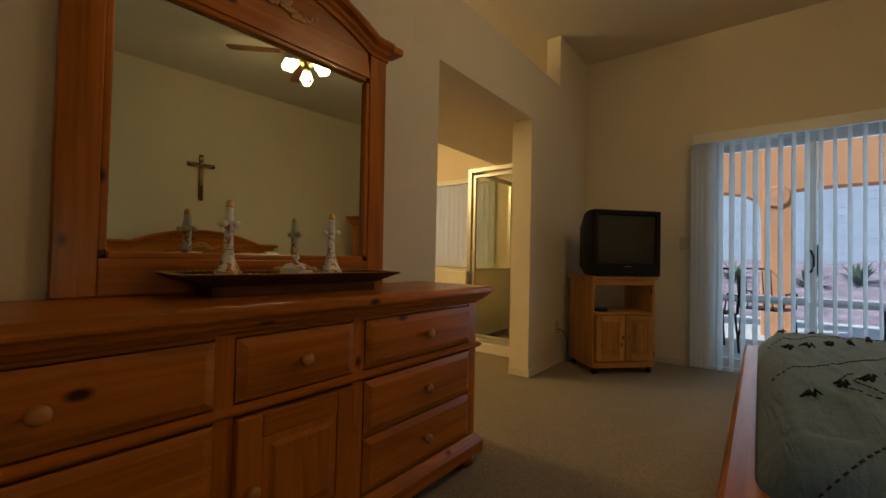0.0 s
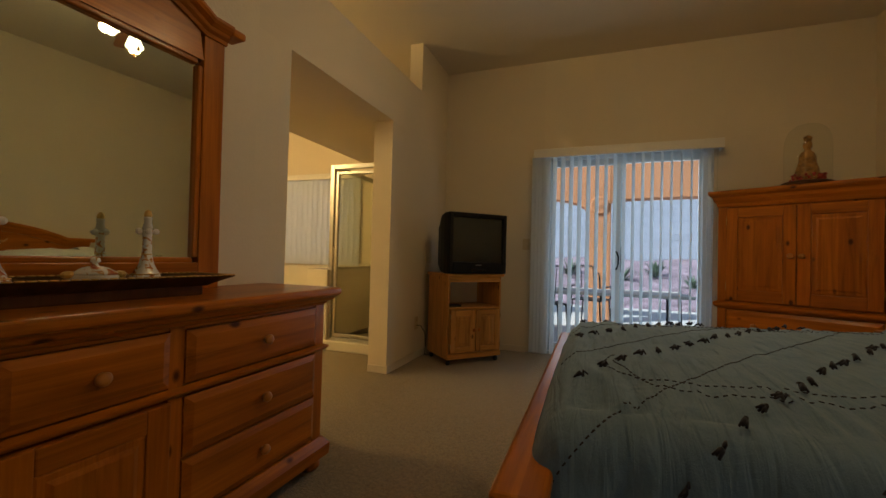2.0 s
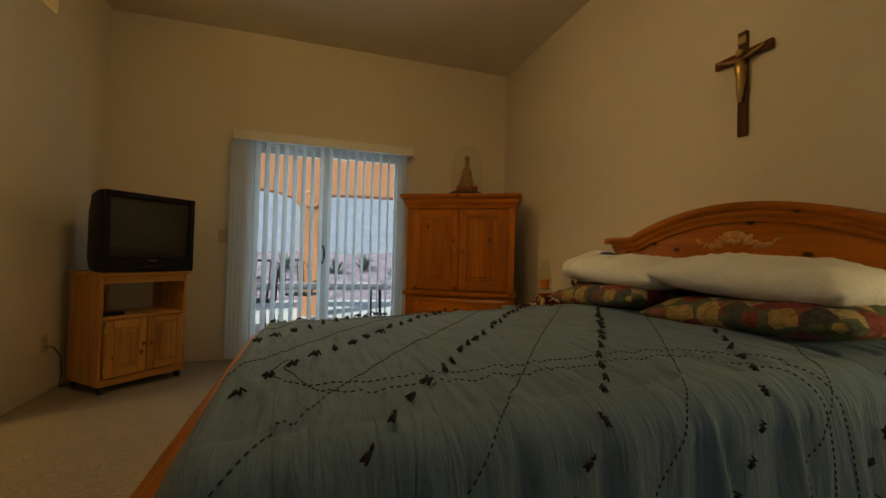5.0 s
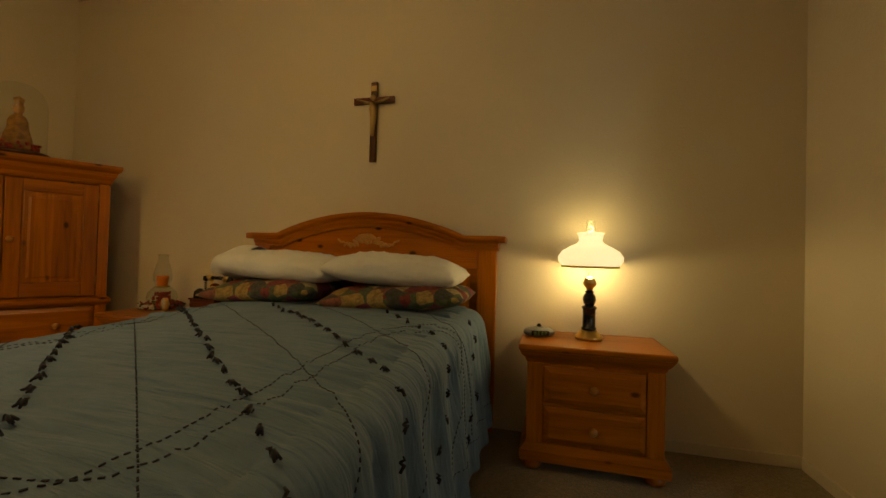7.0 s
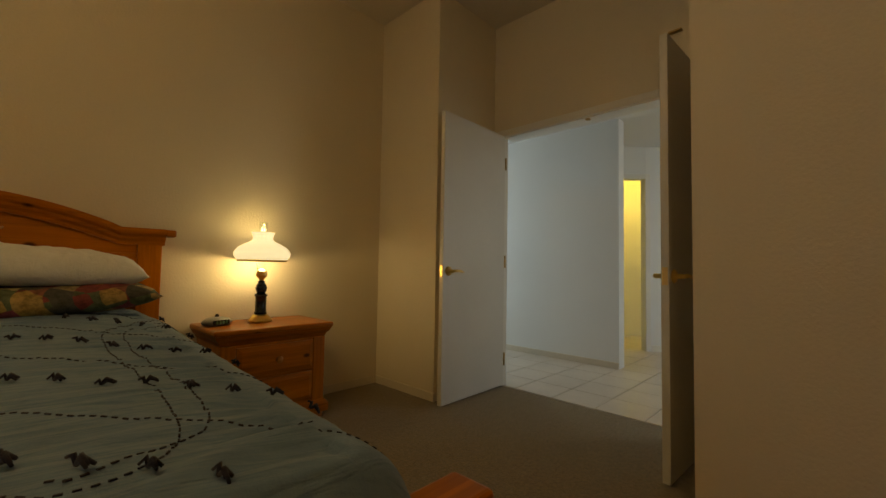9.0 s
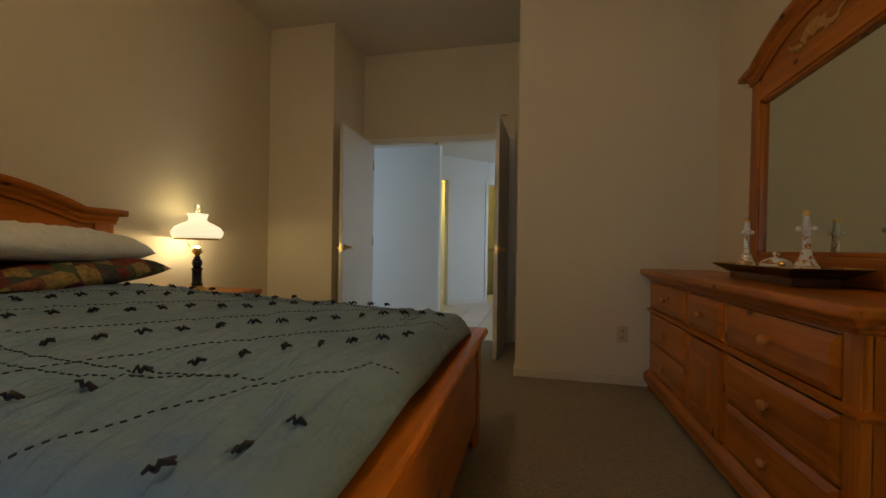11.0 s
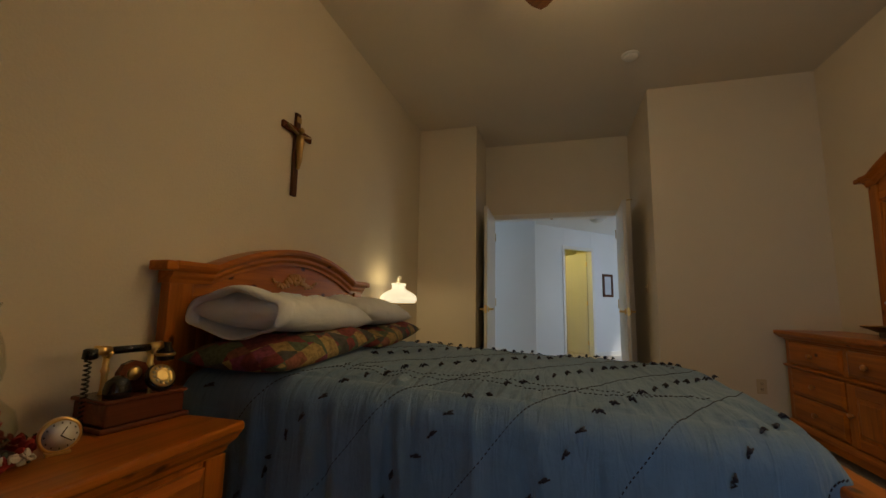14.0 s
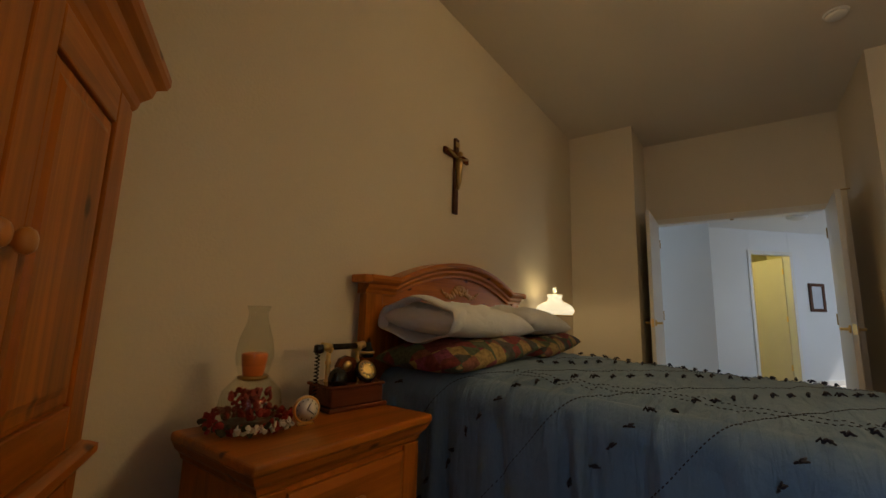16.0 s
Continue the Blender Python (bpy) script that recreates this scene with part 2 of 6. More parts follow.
OLDBRASS = surface("antique_brass", (0.50, 0.34, 0.13), 0.4, 1.0, grain=25, vary=0.2, depth=0.1)
STEEL = surface("brushed_nickel", (0.50, 0.47, 0.40), 0.38, 1.0, grain=80, vary=0.08)
BLACK = surface("black_gloss", (0.012, 0.012, 0.013), 0.18, grain=30, vary=0.2, depth=0.03)
TVBLACK = surface("black_plastic", (0.006, 0.006, 0.007), 0.5, grain=300, vary=0.15, depth=0.15)
TVBLACK.node_tree.nodes["Principled BSDF"].inputs["Specular IOR Level"].default_value = 0.2
SCREEN = surface("dark_tube_glass", (0.034, 0.037, 0.034), 0.06, grain=5, vary=0.05, depth=0.0)
RUBBER = surface("dark_rubber", (0.02, 0.02, 0.02), 0.7, grain=90)
IVORY = surface("ivory_plastic", (0.56, 0.44, 0.25), 0.4, grain=60, vary=0.06)
PLASTIC = surface("white_plastic", (0.72, 0.70, 0.64), 0.4, grain=60, vary=0.05)
VINYL = sheer("white_vinyl_slat", (0.80, 0.83, 0.84), 0.5)
ALU = surface("white_aluminium", (0.74, 0.78, 0.80), 0.4, grain=40, vary=0.04)
QUILT = cloth("light_blue_quilt", (0.140, 0.220, 0.315), crease=14.0, vary=0.08, relief=0.018, ridges=True)
NAVY = cloth("navy_yarn", (0.012, 0.010, 0.022), vary=0.3)
COTTON = cloth("white_cotton", (0.78, 0.78, 0.74), crease=13.0, vary=0.05, relief=0.022)
PATCH = patchwork("patchwork_print")
MATTRESS = cloth("mattress_ticking", (0.5, 0.48, 0.44))
MIRROR = shader("mirror_silver", (0.70, 0.76, 0.66), 0.015, 1.0)[0]
PANE = glass("clear_pane", (0.93, 0.98, 1.0), tint=0.03)
SHOWERGLASS = glass("shower_glass", (0.97, 0.98, 0.92), tint=0.05)
CLEAR = glass("clear_blown_glass", (0.99, 1.0, 0.98), tint=0.03)
PORCELAIN = surface("white_porcelain", (0.80, 0.76, 0.70), 0.15, grain=12, vary=0.1, depth=0.02)
FLOWERED = flowered("flowered_porcelain")
GILT = surface("gilt", (0.72, 0.48, 0.16), 0.35, 1.0, grain=60, vary=0.3, depth=0.3)
TRAYTOP = surface("mottled_gold_tray", (0.55, 0.44, 0.22), 0.4, 0.5, grain=38, stain=30, vary=0.5)
TRAYSIDE = surface("dark_bronze", (0.10, 0.055, 0.02), 0.4, 0.5, grain=60, stain=25, vary=0.5)
CERAMIC_TILE = surface("cream_floor_tile", (0.66, 0.57, 0.46), 0.3, grain=30, stain=3, vary=0.10, depth=0.05)
GROUT = surface("tile_grout", (0.30, 0.24, 0.18), 0.9, grain=120, vary=0.2)
WALLTILE = surface("cream_wall_tile", (0.72, 0.66, 0.52), 0.2, grain=20, vary=0.05, depth=0.04)
STUCCO = surface("orange_stucco", (0.66, 0.30, 0.14), 0.9, grain=70, vary=0.15, depth=0.6, dist=0.006)
CONCRETE = surface("pale_concrete", (0.62, 0.60, 0.56), 0.9, grain=90, stain=1.1, vary=0.15, depth=0.4)
GRAVEL = surface("purple_brown_gravel", (0.40, 0.30, 0.35), 0.95, grain=30, stain=4, vary=0.45, depth=1.0, dist=0.03)
BLOCK = surface("grey_block", (0.44, 0.48, 0.56), 0.9, grain=90, vary=0.12, depth=0.4)
LEAF = surface("grey_green_leaf", (0.10, 0.15, 0.09), 0.6, grain=20, vary=0.3)
IRON = surface("black_iron", (0.02, 0.02, 0.022), 0.5, 0.6, grain=90)
WAX = surface("orange_wax", (0.85, 0.23, 0.03), 0.5, grain=30, vary=0.1)
FLOWER = surface("dark_red_petals", (0.42, 0.030, 0.020), 0.8, grain=60, vary=0.5)
FLOWER_W = surface("cream_petals", (0.66, 0.58, 0.44), 0.8, grain=60, vary=0.2)
FOLIAGE = surface("dark_foliage", (0.05, 0.05, 0.025), 0.8, grain=60, vary=0.4)
ROBE = surface("painted_statue", (0.40, 0.20, 0.045), 0.5, grain=40, stain=20, vary=0.5)
REDBASE = surface("red_flowers", (0.42, 0.03, 0.02), 0.7, grain=60, stain=30, vary=0.5)
CLOCKFACE = surface("cream_dial", (0.84, 0.82, 0.74), 0.4, grain=30, vary=0.05)
SILVERP = surface("silver_grey_plastic", (0.20, 0.20, 0.19), 0.35, 0.2, grain=90, vary=0.08)
LCD = surface("green_clock_digits", (0.08, 0.20, 0.06), 0.4, grain=50)
DARKGLASS = surface("dark_display", (0.01, 0.012, 0.01), 0.1, grain=9)
PAPER = surface("pale_print", (0.6, 0.62, 0.66), 0.6, grain=20, vary=0.1)
ROOMPAINT = surface("cream_room_paint", (0.72, 0.66, 0.42), 0.7, grain=80, vary=0.04)
SHADE = glow("lit_opal_shade", (1.0, 0.82, 0.48), 0.9)
TULIP = glow("lit_tulip_glass", (1.0, 0.86, 0.58), 4.5)
FANWOOD = wood("fan_blade_oak", 0, (0.17, 0.07, 0.022), (0.10, 0.035, 0.01), 0.4, 0.3, False)


# ---- mesh helpers ----
def bx(bm, x0, x1, y0, y1, z0, z1, b=0.004, seg=2):
    """A box with rounded edges."""
    vs = bmesh.ops.create_cube(bm, size=1)["verts"]
    for v in vs:
        v.co = Vector(((x0 + x1) / 2 + v.co.x * (x1 - x0), (y0 + y1) / 2 + v.co.y * (y1 - y0), (z0 + z1) / 2 + v.co.z * (z1 - z0)))
    if b > 0:
        es = list({e for v in vs for e in v.link_edges})
        bmesh.ops.bevel(bm, geom=es, offset=min(b, 0.45 * min(abs(x1 - x0), abs(y1 - y0), abs(z1 - z0))), segments=seg, affect="EDGES", profile=0.5)
    return bm


def box(x0, x1, y0, y1, z0, z1, b=0.004, seg=2):
    return bx(bmesh.new(), x0, x1, y0, y1, z0, z1, b, seg)


def lathe(bm, profile, n=24, at=(0, 0, 0), axis="z", lobes=0, lobe_depth=0.0):
    """Turn a profile of (radius, height) round an axis."""
    rings = []
    for r, h in profile:
        ring = []
        for k in range(n):
            a = 2 * math.pi * k / n
            rr = r * (1 + lobe_depth * math.cos(lobes * a))
            p = (rr * math.cos(a), rr * math.sin(a), h)
            if axis == "y":
                p = (p[0], -p[2], p[1])
            elif axis == "x":
                p = (p[2], p[0], p[1])
            ring.append(bm.verts.new((p[0] + at[0], p[1] + at[1], p[2] + at[2])))
        rings.append(ring)
    for a, b in zip(rings, rings[1:]):
        for k in range(n):
            f = bm.faces.new((a[k], a[(k + 1) % n], b[(k + 1) % n], b[k]))
            f.smooth = True
    if profile[0][0] > 0.0005:
        bm.faces.new(list(reversed(rings[0])))
    if profile[-1][0] > 0.0005:
        bm.faces.new(rings[-1])
    return bm


def turned(profile, n=24, **kw):
    return lathe(bmesh.new(), profile, n, **kw)


def prism(bm, outline, y0, y1):
    """An outline in x and z, from y0 to y1."""
    a = [bm.verts.new((x, y0, z)) for x, z in outline]
    b = [bm.verts.new((x, y1, z)) for x, z in outline]
    bm.faces.new(a)
    bm.faces.new(list(reversed(b)))
    n = len(outline)
    for k in range(n):
        bm.faces.new((a[k], b[k], b[(k + 1) % n], a[(k + 1) % n]))
    return bm


def cornice(bm, w, yf, yb, profile):
    """A mitred moulding round the front and both sides: rows of (overhang, z)."""
    loops = []
    for o, z in profile:
        loops.append([bm.verts.new(p) for p in ((-w / 2 - o, yb, z), (-w / 2 - o, yf - o, z), (w / 2 + o, yf - o, z), (w / 2 + o, yb, z))])
    for a, b in zip(loops, loops[1:]):
        for k in range(4):
            bm.faces.new((a[k], a[(k + 1) % 4], b[(k + 1) % 4], b[k]))
    bm.faces.new(list(reversed(loops[0])))
    bm.faces.new(loops[-1])
    return bm


def sweep(bm, path, profile):
    """A moulding along a path in x and z; the profile is rows of (forward, upward)."""
    rows = []
    for i, (x, z) in enumerate(path):
        (xa, za), (xb, zb) = path[max(i - 1, 0)], path[min(i + 1, len(path) - 1)]
        d = math.hypot(xb - xa, zb - za)
        nx, nz = -(zb - za) / d, (xb - xa) / d
        rows.append([bm.verts.new((x + nx * u, -f, z + nz * u)) for f, u in profile])
    for a, b in zip(rows, rows[1:]):
        for k in range(len(profile)):
            j = (k + 1) % len(profile)
            bm.faces.new((a[k], b[k], b[j], a[j]))
    bm.faces.new(rows[0])
    bm.faces.new(list(reversed(rows[-1])))
    return bm


def tube(points, radius, n=8):
    """A round rod along points."""
    bm = bmesh.new()
    pts = [Vector(p) for p in points]
    rows = []
    for i, p in enumerate(pts):
        t = (pts[min(i + 1, len(pts) - 1)] - pts[max(i - 1, 0)]).normalized()
        u = t.cross(Vector((0, 0, 1)) if abs(t.z) < 0.9 else Vector((1, 0, 0))).normalized()
        w = t.cross(u)
        r = radius[i] if isinstance(radius, (list, tuple)) else radius
        rows.append([bm.verts.new(p + r * (math.cos(2 * math.pi * k / n) * u + math.sin(2 * math.pi * k / n) * w)) for k in range(n)])
    for a, b in zip(rows, rows[1:]):
        for k in range(n):
            f = bm.faces.new((a[k], a[(k + 1) % n], b[(k + 1) % n], b[k]))
            f.smooth = True
    bm.faces.new(list(reversed(rows[0])))
    bm.faces.new(rows[-1])
    return bm


def mesh_of(name, bm, mat):
    bmesh.ops.recalc_face_normals(bm, faces=bm.faces)
    me = bpy.data.meshes.new(name)
    bm.to_mesh(me)
    bm.free()
    me.materials.append(mat)
    return me


def part(name, bm, mat, parent, label=""):
    ob = new(name, mesh_of(name, bm, mat))
    ob.parent = parent
    if label:
        tagged(ob, label)
    return ob


def share(name, me, parent, m):
    ob = new(name, me)
    ob.parent = parent
    ob.matrix_basis = m
    return ob


def thing(name, m, label, category, group=""):
    ob = new(name)
    ob.empty_display_size = 0.1
    ob.matrix_basis = m
    return tagged(ob, label, category, group)


def single(name, bm, mat, label, category, m=None, group=""):
    ob = new(name, mesh_of(name, bm, mat))
    if m is not None:
        ob.matrix_basis = m
    return tagged(ob, label, category, group)


def structure(name, bm, mat, label=""):
    return tagged(new(name, mesh_of(name, bm, mat)), label, "", "", "structure")


def panel(w, h, th, bevel):
    """A raised field: slab whose face steps in along a bevel, facing -y, centred on x and z."""
    bm = bmesh.new()
    loops = []
    for i, y in ((0, 0), (0, -th * 0.45), (0.006, -th * 0.6), (bevel, -th * 0.62), (bevel + 0.014, -th)):
        loops.append([bm.verts.new(p) for p in ((-w / 2 + i, y, -h / 2 + i), (w / 2 - i, y, -h / 2 + i), (w / 2 - i, y, h / 2 - i), (-w / 2 + i, y, h / 2 - i))])
    for a, b in zip(loops, loops[1:]):
        for k in range(4):
            bm.faces.new((a[k], a[(k + 1) % 4], b[(k + 1) % 4], b[k]))
    bm.faces.new(loops[0])
    bm.faces.new(loops[-1])
    return bm


def drawer_front(w, h, th=0.022):
    """A drawer front with a flat field, raised above a bevelled border."""
    bm = bmesh.new()
    loops = []
    for i, y in ((0, 0), (0, -th * 0.55), (0.004, -th * 0.62), (0.024, -th)):
        loops.append([bm.verts.new(p) for p in ((-w / 2 + i, y, -h / 2 + i), (w / 2 - i, y, -h / 2 + i), (w / 2 - i, y, h / 2 - i), (-w / 2 + i, y, h / 2 - i))])
    for a, b in zip(loops, loops[1:]):
        for k in range(4):
            bm.faces.new((a[k], a[(k + 1) % 4], b[(k + 1) % 4], b[k]))
    bm.faces.new(loops[0])
    bm.faces.new(loops[-1])
    return bm


KNOB_PROFILE = [(0.009, 0), (0.009, 0.008), (0.013, 0.012), (0.019, 0.018), (0.020, 0.024), (0.016, 0.031), (0.007, 0.034), (0, 0.0345)]


def knob(parent, x, y, z, size=1.0, mat=None):
    bm = turned([(r * size, h * size) for r, h in KNOB_PROFILE], 16, axis="y")
    ob = part("knob", bm, mat or KNOB, parent, "turned pale wooden knob")
    ob.location = (x, y, z)
    return ob


def bun_foot(parent, x, y, h=0.06, r=0.045):
    ob = part("foot", turned([(r * 0.7, 0), (r, h * 0.3), (r, h * 0.6), (r * 0.75, h * 0.85), (r * 0.75, h)], 18), PINE_Z, parent)
    ob.location = (x, y, 0)


def applique(parent, x, y, z, w, h, lean=0.0):
    """A carved spray: a rosette with curling leaves to both sides."""
    bm = bmesh.new()
    rng = random.Random(5)
    for s in (-1, 1):
        for k in range(9):
            u = k / 8
            px, pz = s * (0.06 + 0.94 * u) * w / 2, h * (0.30 * math.cos(u * 5.5) - 0.25 * u)
            r = h * (0.42 - 0.26 * u)
            vs = bmesh.ops.create_uvsphere(bm, u_segments=8, v_segments=6, radius=1)["verts"]
            rot = Matrix.Rotation(rng.uniform(-0.9, 0.9), 3, "Y")
            for v in vs:
                q = rot @ Vector((v.co.x * r * 1.3, v.co.y * 0.006, v.co.z * r * 0.55))
                v.co = Vector((px, 0, pz)) + q
    for k in range(7):
        a = 2 * math.pi * k / 7
        vs = bmesh.ops.create_uvsphere(bm, u_segments=8, v_segments=6, radius=1)["verts"]
        for v in vs:
            v.co = Vector((math.cos(a) * h * 0.3 + v.co.x * h * 0.2, v.co.y * 0.008, h * 0.1 + math.sin(a) * h * 0.3 + v.co.z * h * 0.2))
    for f in bm.faces:
        f.smooth = True
    ob = part("applique", bm, APPLIQUE, parent, "pale carved leaf spray")
    ob.location = (x, y, z)


def arch_path(half, flat, z, rise, n=28):
    a = half - flat
    pts = [(-half, z)]
    for k in range(n + 1):
        x = -a + 2 * a * k / n
        pts.append((x, z + rise * (1 - (x / a) ** 2)))
    pts.append((half, z))
    return pts

# ---- the room ----
XL, XR, YS, YN, H = -1.525, 2.145, 0.042, 4.62, 2.99
T = 0.13


def wall(name, x0, x1, y0, y1, z0, z1, mat=None, label="cream painted plaster wall with orange-peel texture"):
    return structure(name, box(x0, x1, y0, y1, z0, z1, 0), mat or WALL, label)


structure("floor", box(-4.6, XR + T, -1.05, YN + T, -0.06, 0, 0), CARPET, "beige cut-pile carpet")
structure("ceiling", box(-4.6, XR + T, -1.2, YN + 0.3, H, H + 0.1, 0), CEIL, "cream textured ceiling")
wall("wall_bed", XR, XR + T, -0.37, YN + T, 0, H)
wall("wall_return", 1.477, XR + T, -0.37 - T, -0.37, 0, H)
wall("wall_return_side", 1.477, 1.477 + T, -1.05, -0.37 - T, 0, H)
TE = 0.045
wall("wall_entry_head", -0.22, 1.477, -1.05 - TE, -1.05, 2.035, H)
wall("wall_entry_east", 1.382, 1.477 + T, -1.05 - TE, -1.05, 0, 2.035)
wall("wall_entry_west", -0.22 - T, -0.082, -1.05 - TE, -1.05, 0, 2.035)
wall("wall_plain", XL, -0.22, YS - T, YS, 0, H)
wall("wall_plain_side", -0.22 - T, -0.22, -1.05, YS - T, 0, H)
wall("wall_dresser", XL - T, XL, YS - T, 1.9, 0, H)
wall("wall_dresser_low", XL - T, XL, 1.9, 2.13, 0, 2.065)
wall("soffit", -2.6, XL, 1.9, 3.895, 2.065, 2.52, label="deep plant ledge over the bath passage")
wall("passage_ceiling", -2.6, XL - T, 3.895, 4.75, 2.065, 2.52, label="lowered plaster ceiling over the shower")
wall("wall_jamb", XL - 0.17, XL, 3.327, 3.895, 0, 2.065)
wall("wall_column", XL - T, XL, 3.895, YN, 0, H)
# sliding door wall
DX0, DX1, DZ = -0.46, 1.03, 2.02
wall("wall_north_west", XL - T, DX0, YN, YN + T, 0, H)
wall("wall_north_east", DX1, XR + T, YN, YN + T, 0, H)
wall("wall_north_head", DX0, DX1, YN, YN + T, DZ, H)
# bath walls
wall("wall_bath_west", -4.6, -4.5, 0.4, 4.85, 0, H)
wall("wall_bath_south", -4.5, XL - T, 0.3, 0.4, 0, H)
wall("wall_bath_north_low", -4.5, -1.66, 4.75, 4.85, 0, 0.84)
wall("wall_bath_north_head", -4.5, -1.66, 4.75, 4.85, 1.92, H)
wall("wall_bath_north_east", -2.75, -1.66, 4.75, 4.85, 0.84, 1.92)
# hall and the room beyond
structure("hall_floor", box(-2.6, 4.1, -6.4, -1.05, -0.07, -0.008, 0), GROUT, "grout bed of the tiled hall floor")
structure("hall_ceiling", box(-2.6, 4.1, -6.4, -1.05 - TE, 2.44, 2.52, 0), HALLWALL, "white hall ceiling")
wall("hall_wall", 0.93, 4.0, -2.33 - T, -2.33, 0, 2.44, HALLWALL, "white hall wall")
wall("hall_wall_west_low", -2.6, -2.5, -6.3, -1.05, 0, 0.6, HALLWALL, "white hall wall")
wall("hall_wall_west_head", -2.6, -2.5, -6.3, -1.05, 2.35, 2.44, HALLWALL, "white hall wall")
wall("hall_wall_west_south", -2.6, -2.5, -6.3, -4.3, 0.6, 2.35, HALLWALL, "white hall wall")
wall("hall_wall_west_north", -2.6, -2.5, -2.9, -1.05, 0.6, 2.35, HALLWALL, "white hall wall")
wall("hall_wall_north", -2.5, -0.35, -1.05 - T, -1.06, 0, 2.44, HALLWALL, "white hall wall")
wall("hall_wall_entry_side", 1.61, 4.0, -1.05 - T, -1.06, 0, 2.44, HALLWALL, "white hall wall")
wall("hall_wall_window_low", 4.0, 4.1, -2.4, -1.05, 0, 0.7, HALLWALL, "white hall wall")
wall("hall_wall_window_head", 4.0, 4.1, -2.4, -1.05, 2.2, 2.44, HALLWALL, "white hall wall")

# slanted hall wall with two doorways
DIAG = pose(1.12, -3.40, 0, 0, 0, -135)
slant = thing("hall_wall_slanted", DIAG, "white slanted hall wall with two doorways", "wall")
tagged(slant, kind="structure")


def slant_box(name, x0, x1, y0, y1, z0, z1, mat, label="", b=0.004):
    return part(name, box(x0, x1, y0, y1, z0, z1, b), mat, slant, label)


for a, b_, z0, z1 in ((-1.2, -0.62, 0, 2.44), (-0.62, 0.10, 2.05, 2.44), (0.10, 0.92, 0, 2.44), (0.92, 1.66, 2.05, 2.44), (1.66, 3.6, 0, 2.44)):
    slant_box("wall_panel", a, b_, 0, 0.11, z0, z1, HALLWALL)
for a, b_ in ((-0.62, 0.10), (0.92, 1.66)):
    slant_box("door_casing", a - 0.055, a + 0.005, -0.014, 0, 0, 2.105, TRIM)
    slant_box("door_casing", b_ - 0.005, b_ + 0.055, -0.014, 0, 0, 2.105, TRIM)
    slant_box("door_casing", a + 0.005, b_ - 0.005, -0.014, 0, 2.045, 2.105, TRIM)
slant_box("baseboard", 0.16, 0.86, -0.012, 0, 0, 0.075, TRIM)
slant_box("baseboard", 1.72, 3.5, -0.012, 0, 0, 0.075, TRIM)
far = thing("far_room", DIAG, "cream room lit yellow beyond the hall", "room")
tagged(far, kind="structure")
part("back_wall", box(-1.4, 2.6, 1.15, 1.25, 0, 2.44, 0), ROOMPAINT, far)
part("side_wall", box(2.5, 2.6, 0.11, 1.15, 0, 2.44, 0), ROOMPAINT, far)
part("side_wall", box(-1.4, -1.3, 0.11, 1.15, 0, 2.44, 0), ROOMPAINT, far)
for x0 in (-0.55, 1.0):
    dr = part("closet_door", box(x0, x0 + 0.66, 1.115, 1.147, 0.012, 2.0, 0.004), DOORPAINT, far, "closed flush white door")
    for a, b_ in ((x0 - 0.07, x0 - 0.01), (x0 + 0.67, x0 + 0.73)):
        part("door_casing", box(a, b_, 1.12, 1.15, 0, 2.06), TRIM, far)
    part("door_casing", box(x0 - 0.07, x0 + 0.73, 1.12, 1.15, 2.01, 2.07), TRIM, far)
    kb = part("door_knob", turned([(0.028, 0), (0.028, 0.006), (0.01, 0.012), (0.01, 0.035), (0.026, 0.045), (0.028, 0.06), (0.012, 0.07), (0, 0.071)], 16, axis="y"), BRASS, far, "brass door knob")
    kb.location = (x0 + 0.60, 1.115, 0.93)
leaf_b = thing("hall_door", DIAG @ pose(1.65, 0.115, 0, 0, 0, -98), "flush white interior door standing open", "door")
part("slab", box(-0.72, 0, 0, 0.035, 0.012, 2.03), DOORPAINT, leaf_b)
for z in (0.25, 1.02, 1.8):
    part("hinge", box(-0.012, 0.012, -0.008, 0.0, z - 0.045, z + 0.045, 0.002), BRASS, leaf_b, "brass hinge")

# baseboards
for nm, a in (("baseboard_bed", (XR - 0.012, XR, -0.358, YN)), ("baseboard_return", (1.477, XR - 0.012, -0.37, -0.358)), ("baseboard_plain", (XL + 0.012, -0.208, YS, YS + 0.012)),
              ("baseboard_plain_side", (-0.22, -0.208, -1.05, YS)), ("baseboard_return_side", (1.465, 1.477, -1.05, -0.358)), ("baseboard_column", (XL, XL + 0.012, 3.327, YN)), ("baseboard_dresser", (XL, XL + 0.012, YS, 2.13)), ("baseboard_jamb", (XL - 0.17, XL + 0.012, 3.315, 3.327)),
              ("baseboard_north_west", (XL + 0.012, DX0, YN - 0.012, YN)), ("baseboard_north_east", (DX1, XR - 0.012, YN - 0.012, YN)), ("baseboard_hall", (0.93, 4.0, -2.33, -2.318))):
    structure(nm, box(a[0], a[1], a[2], a[3], 0, 0.062, 0.004), BASE, "cream painted baseboard")

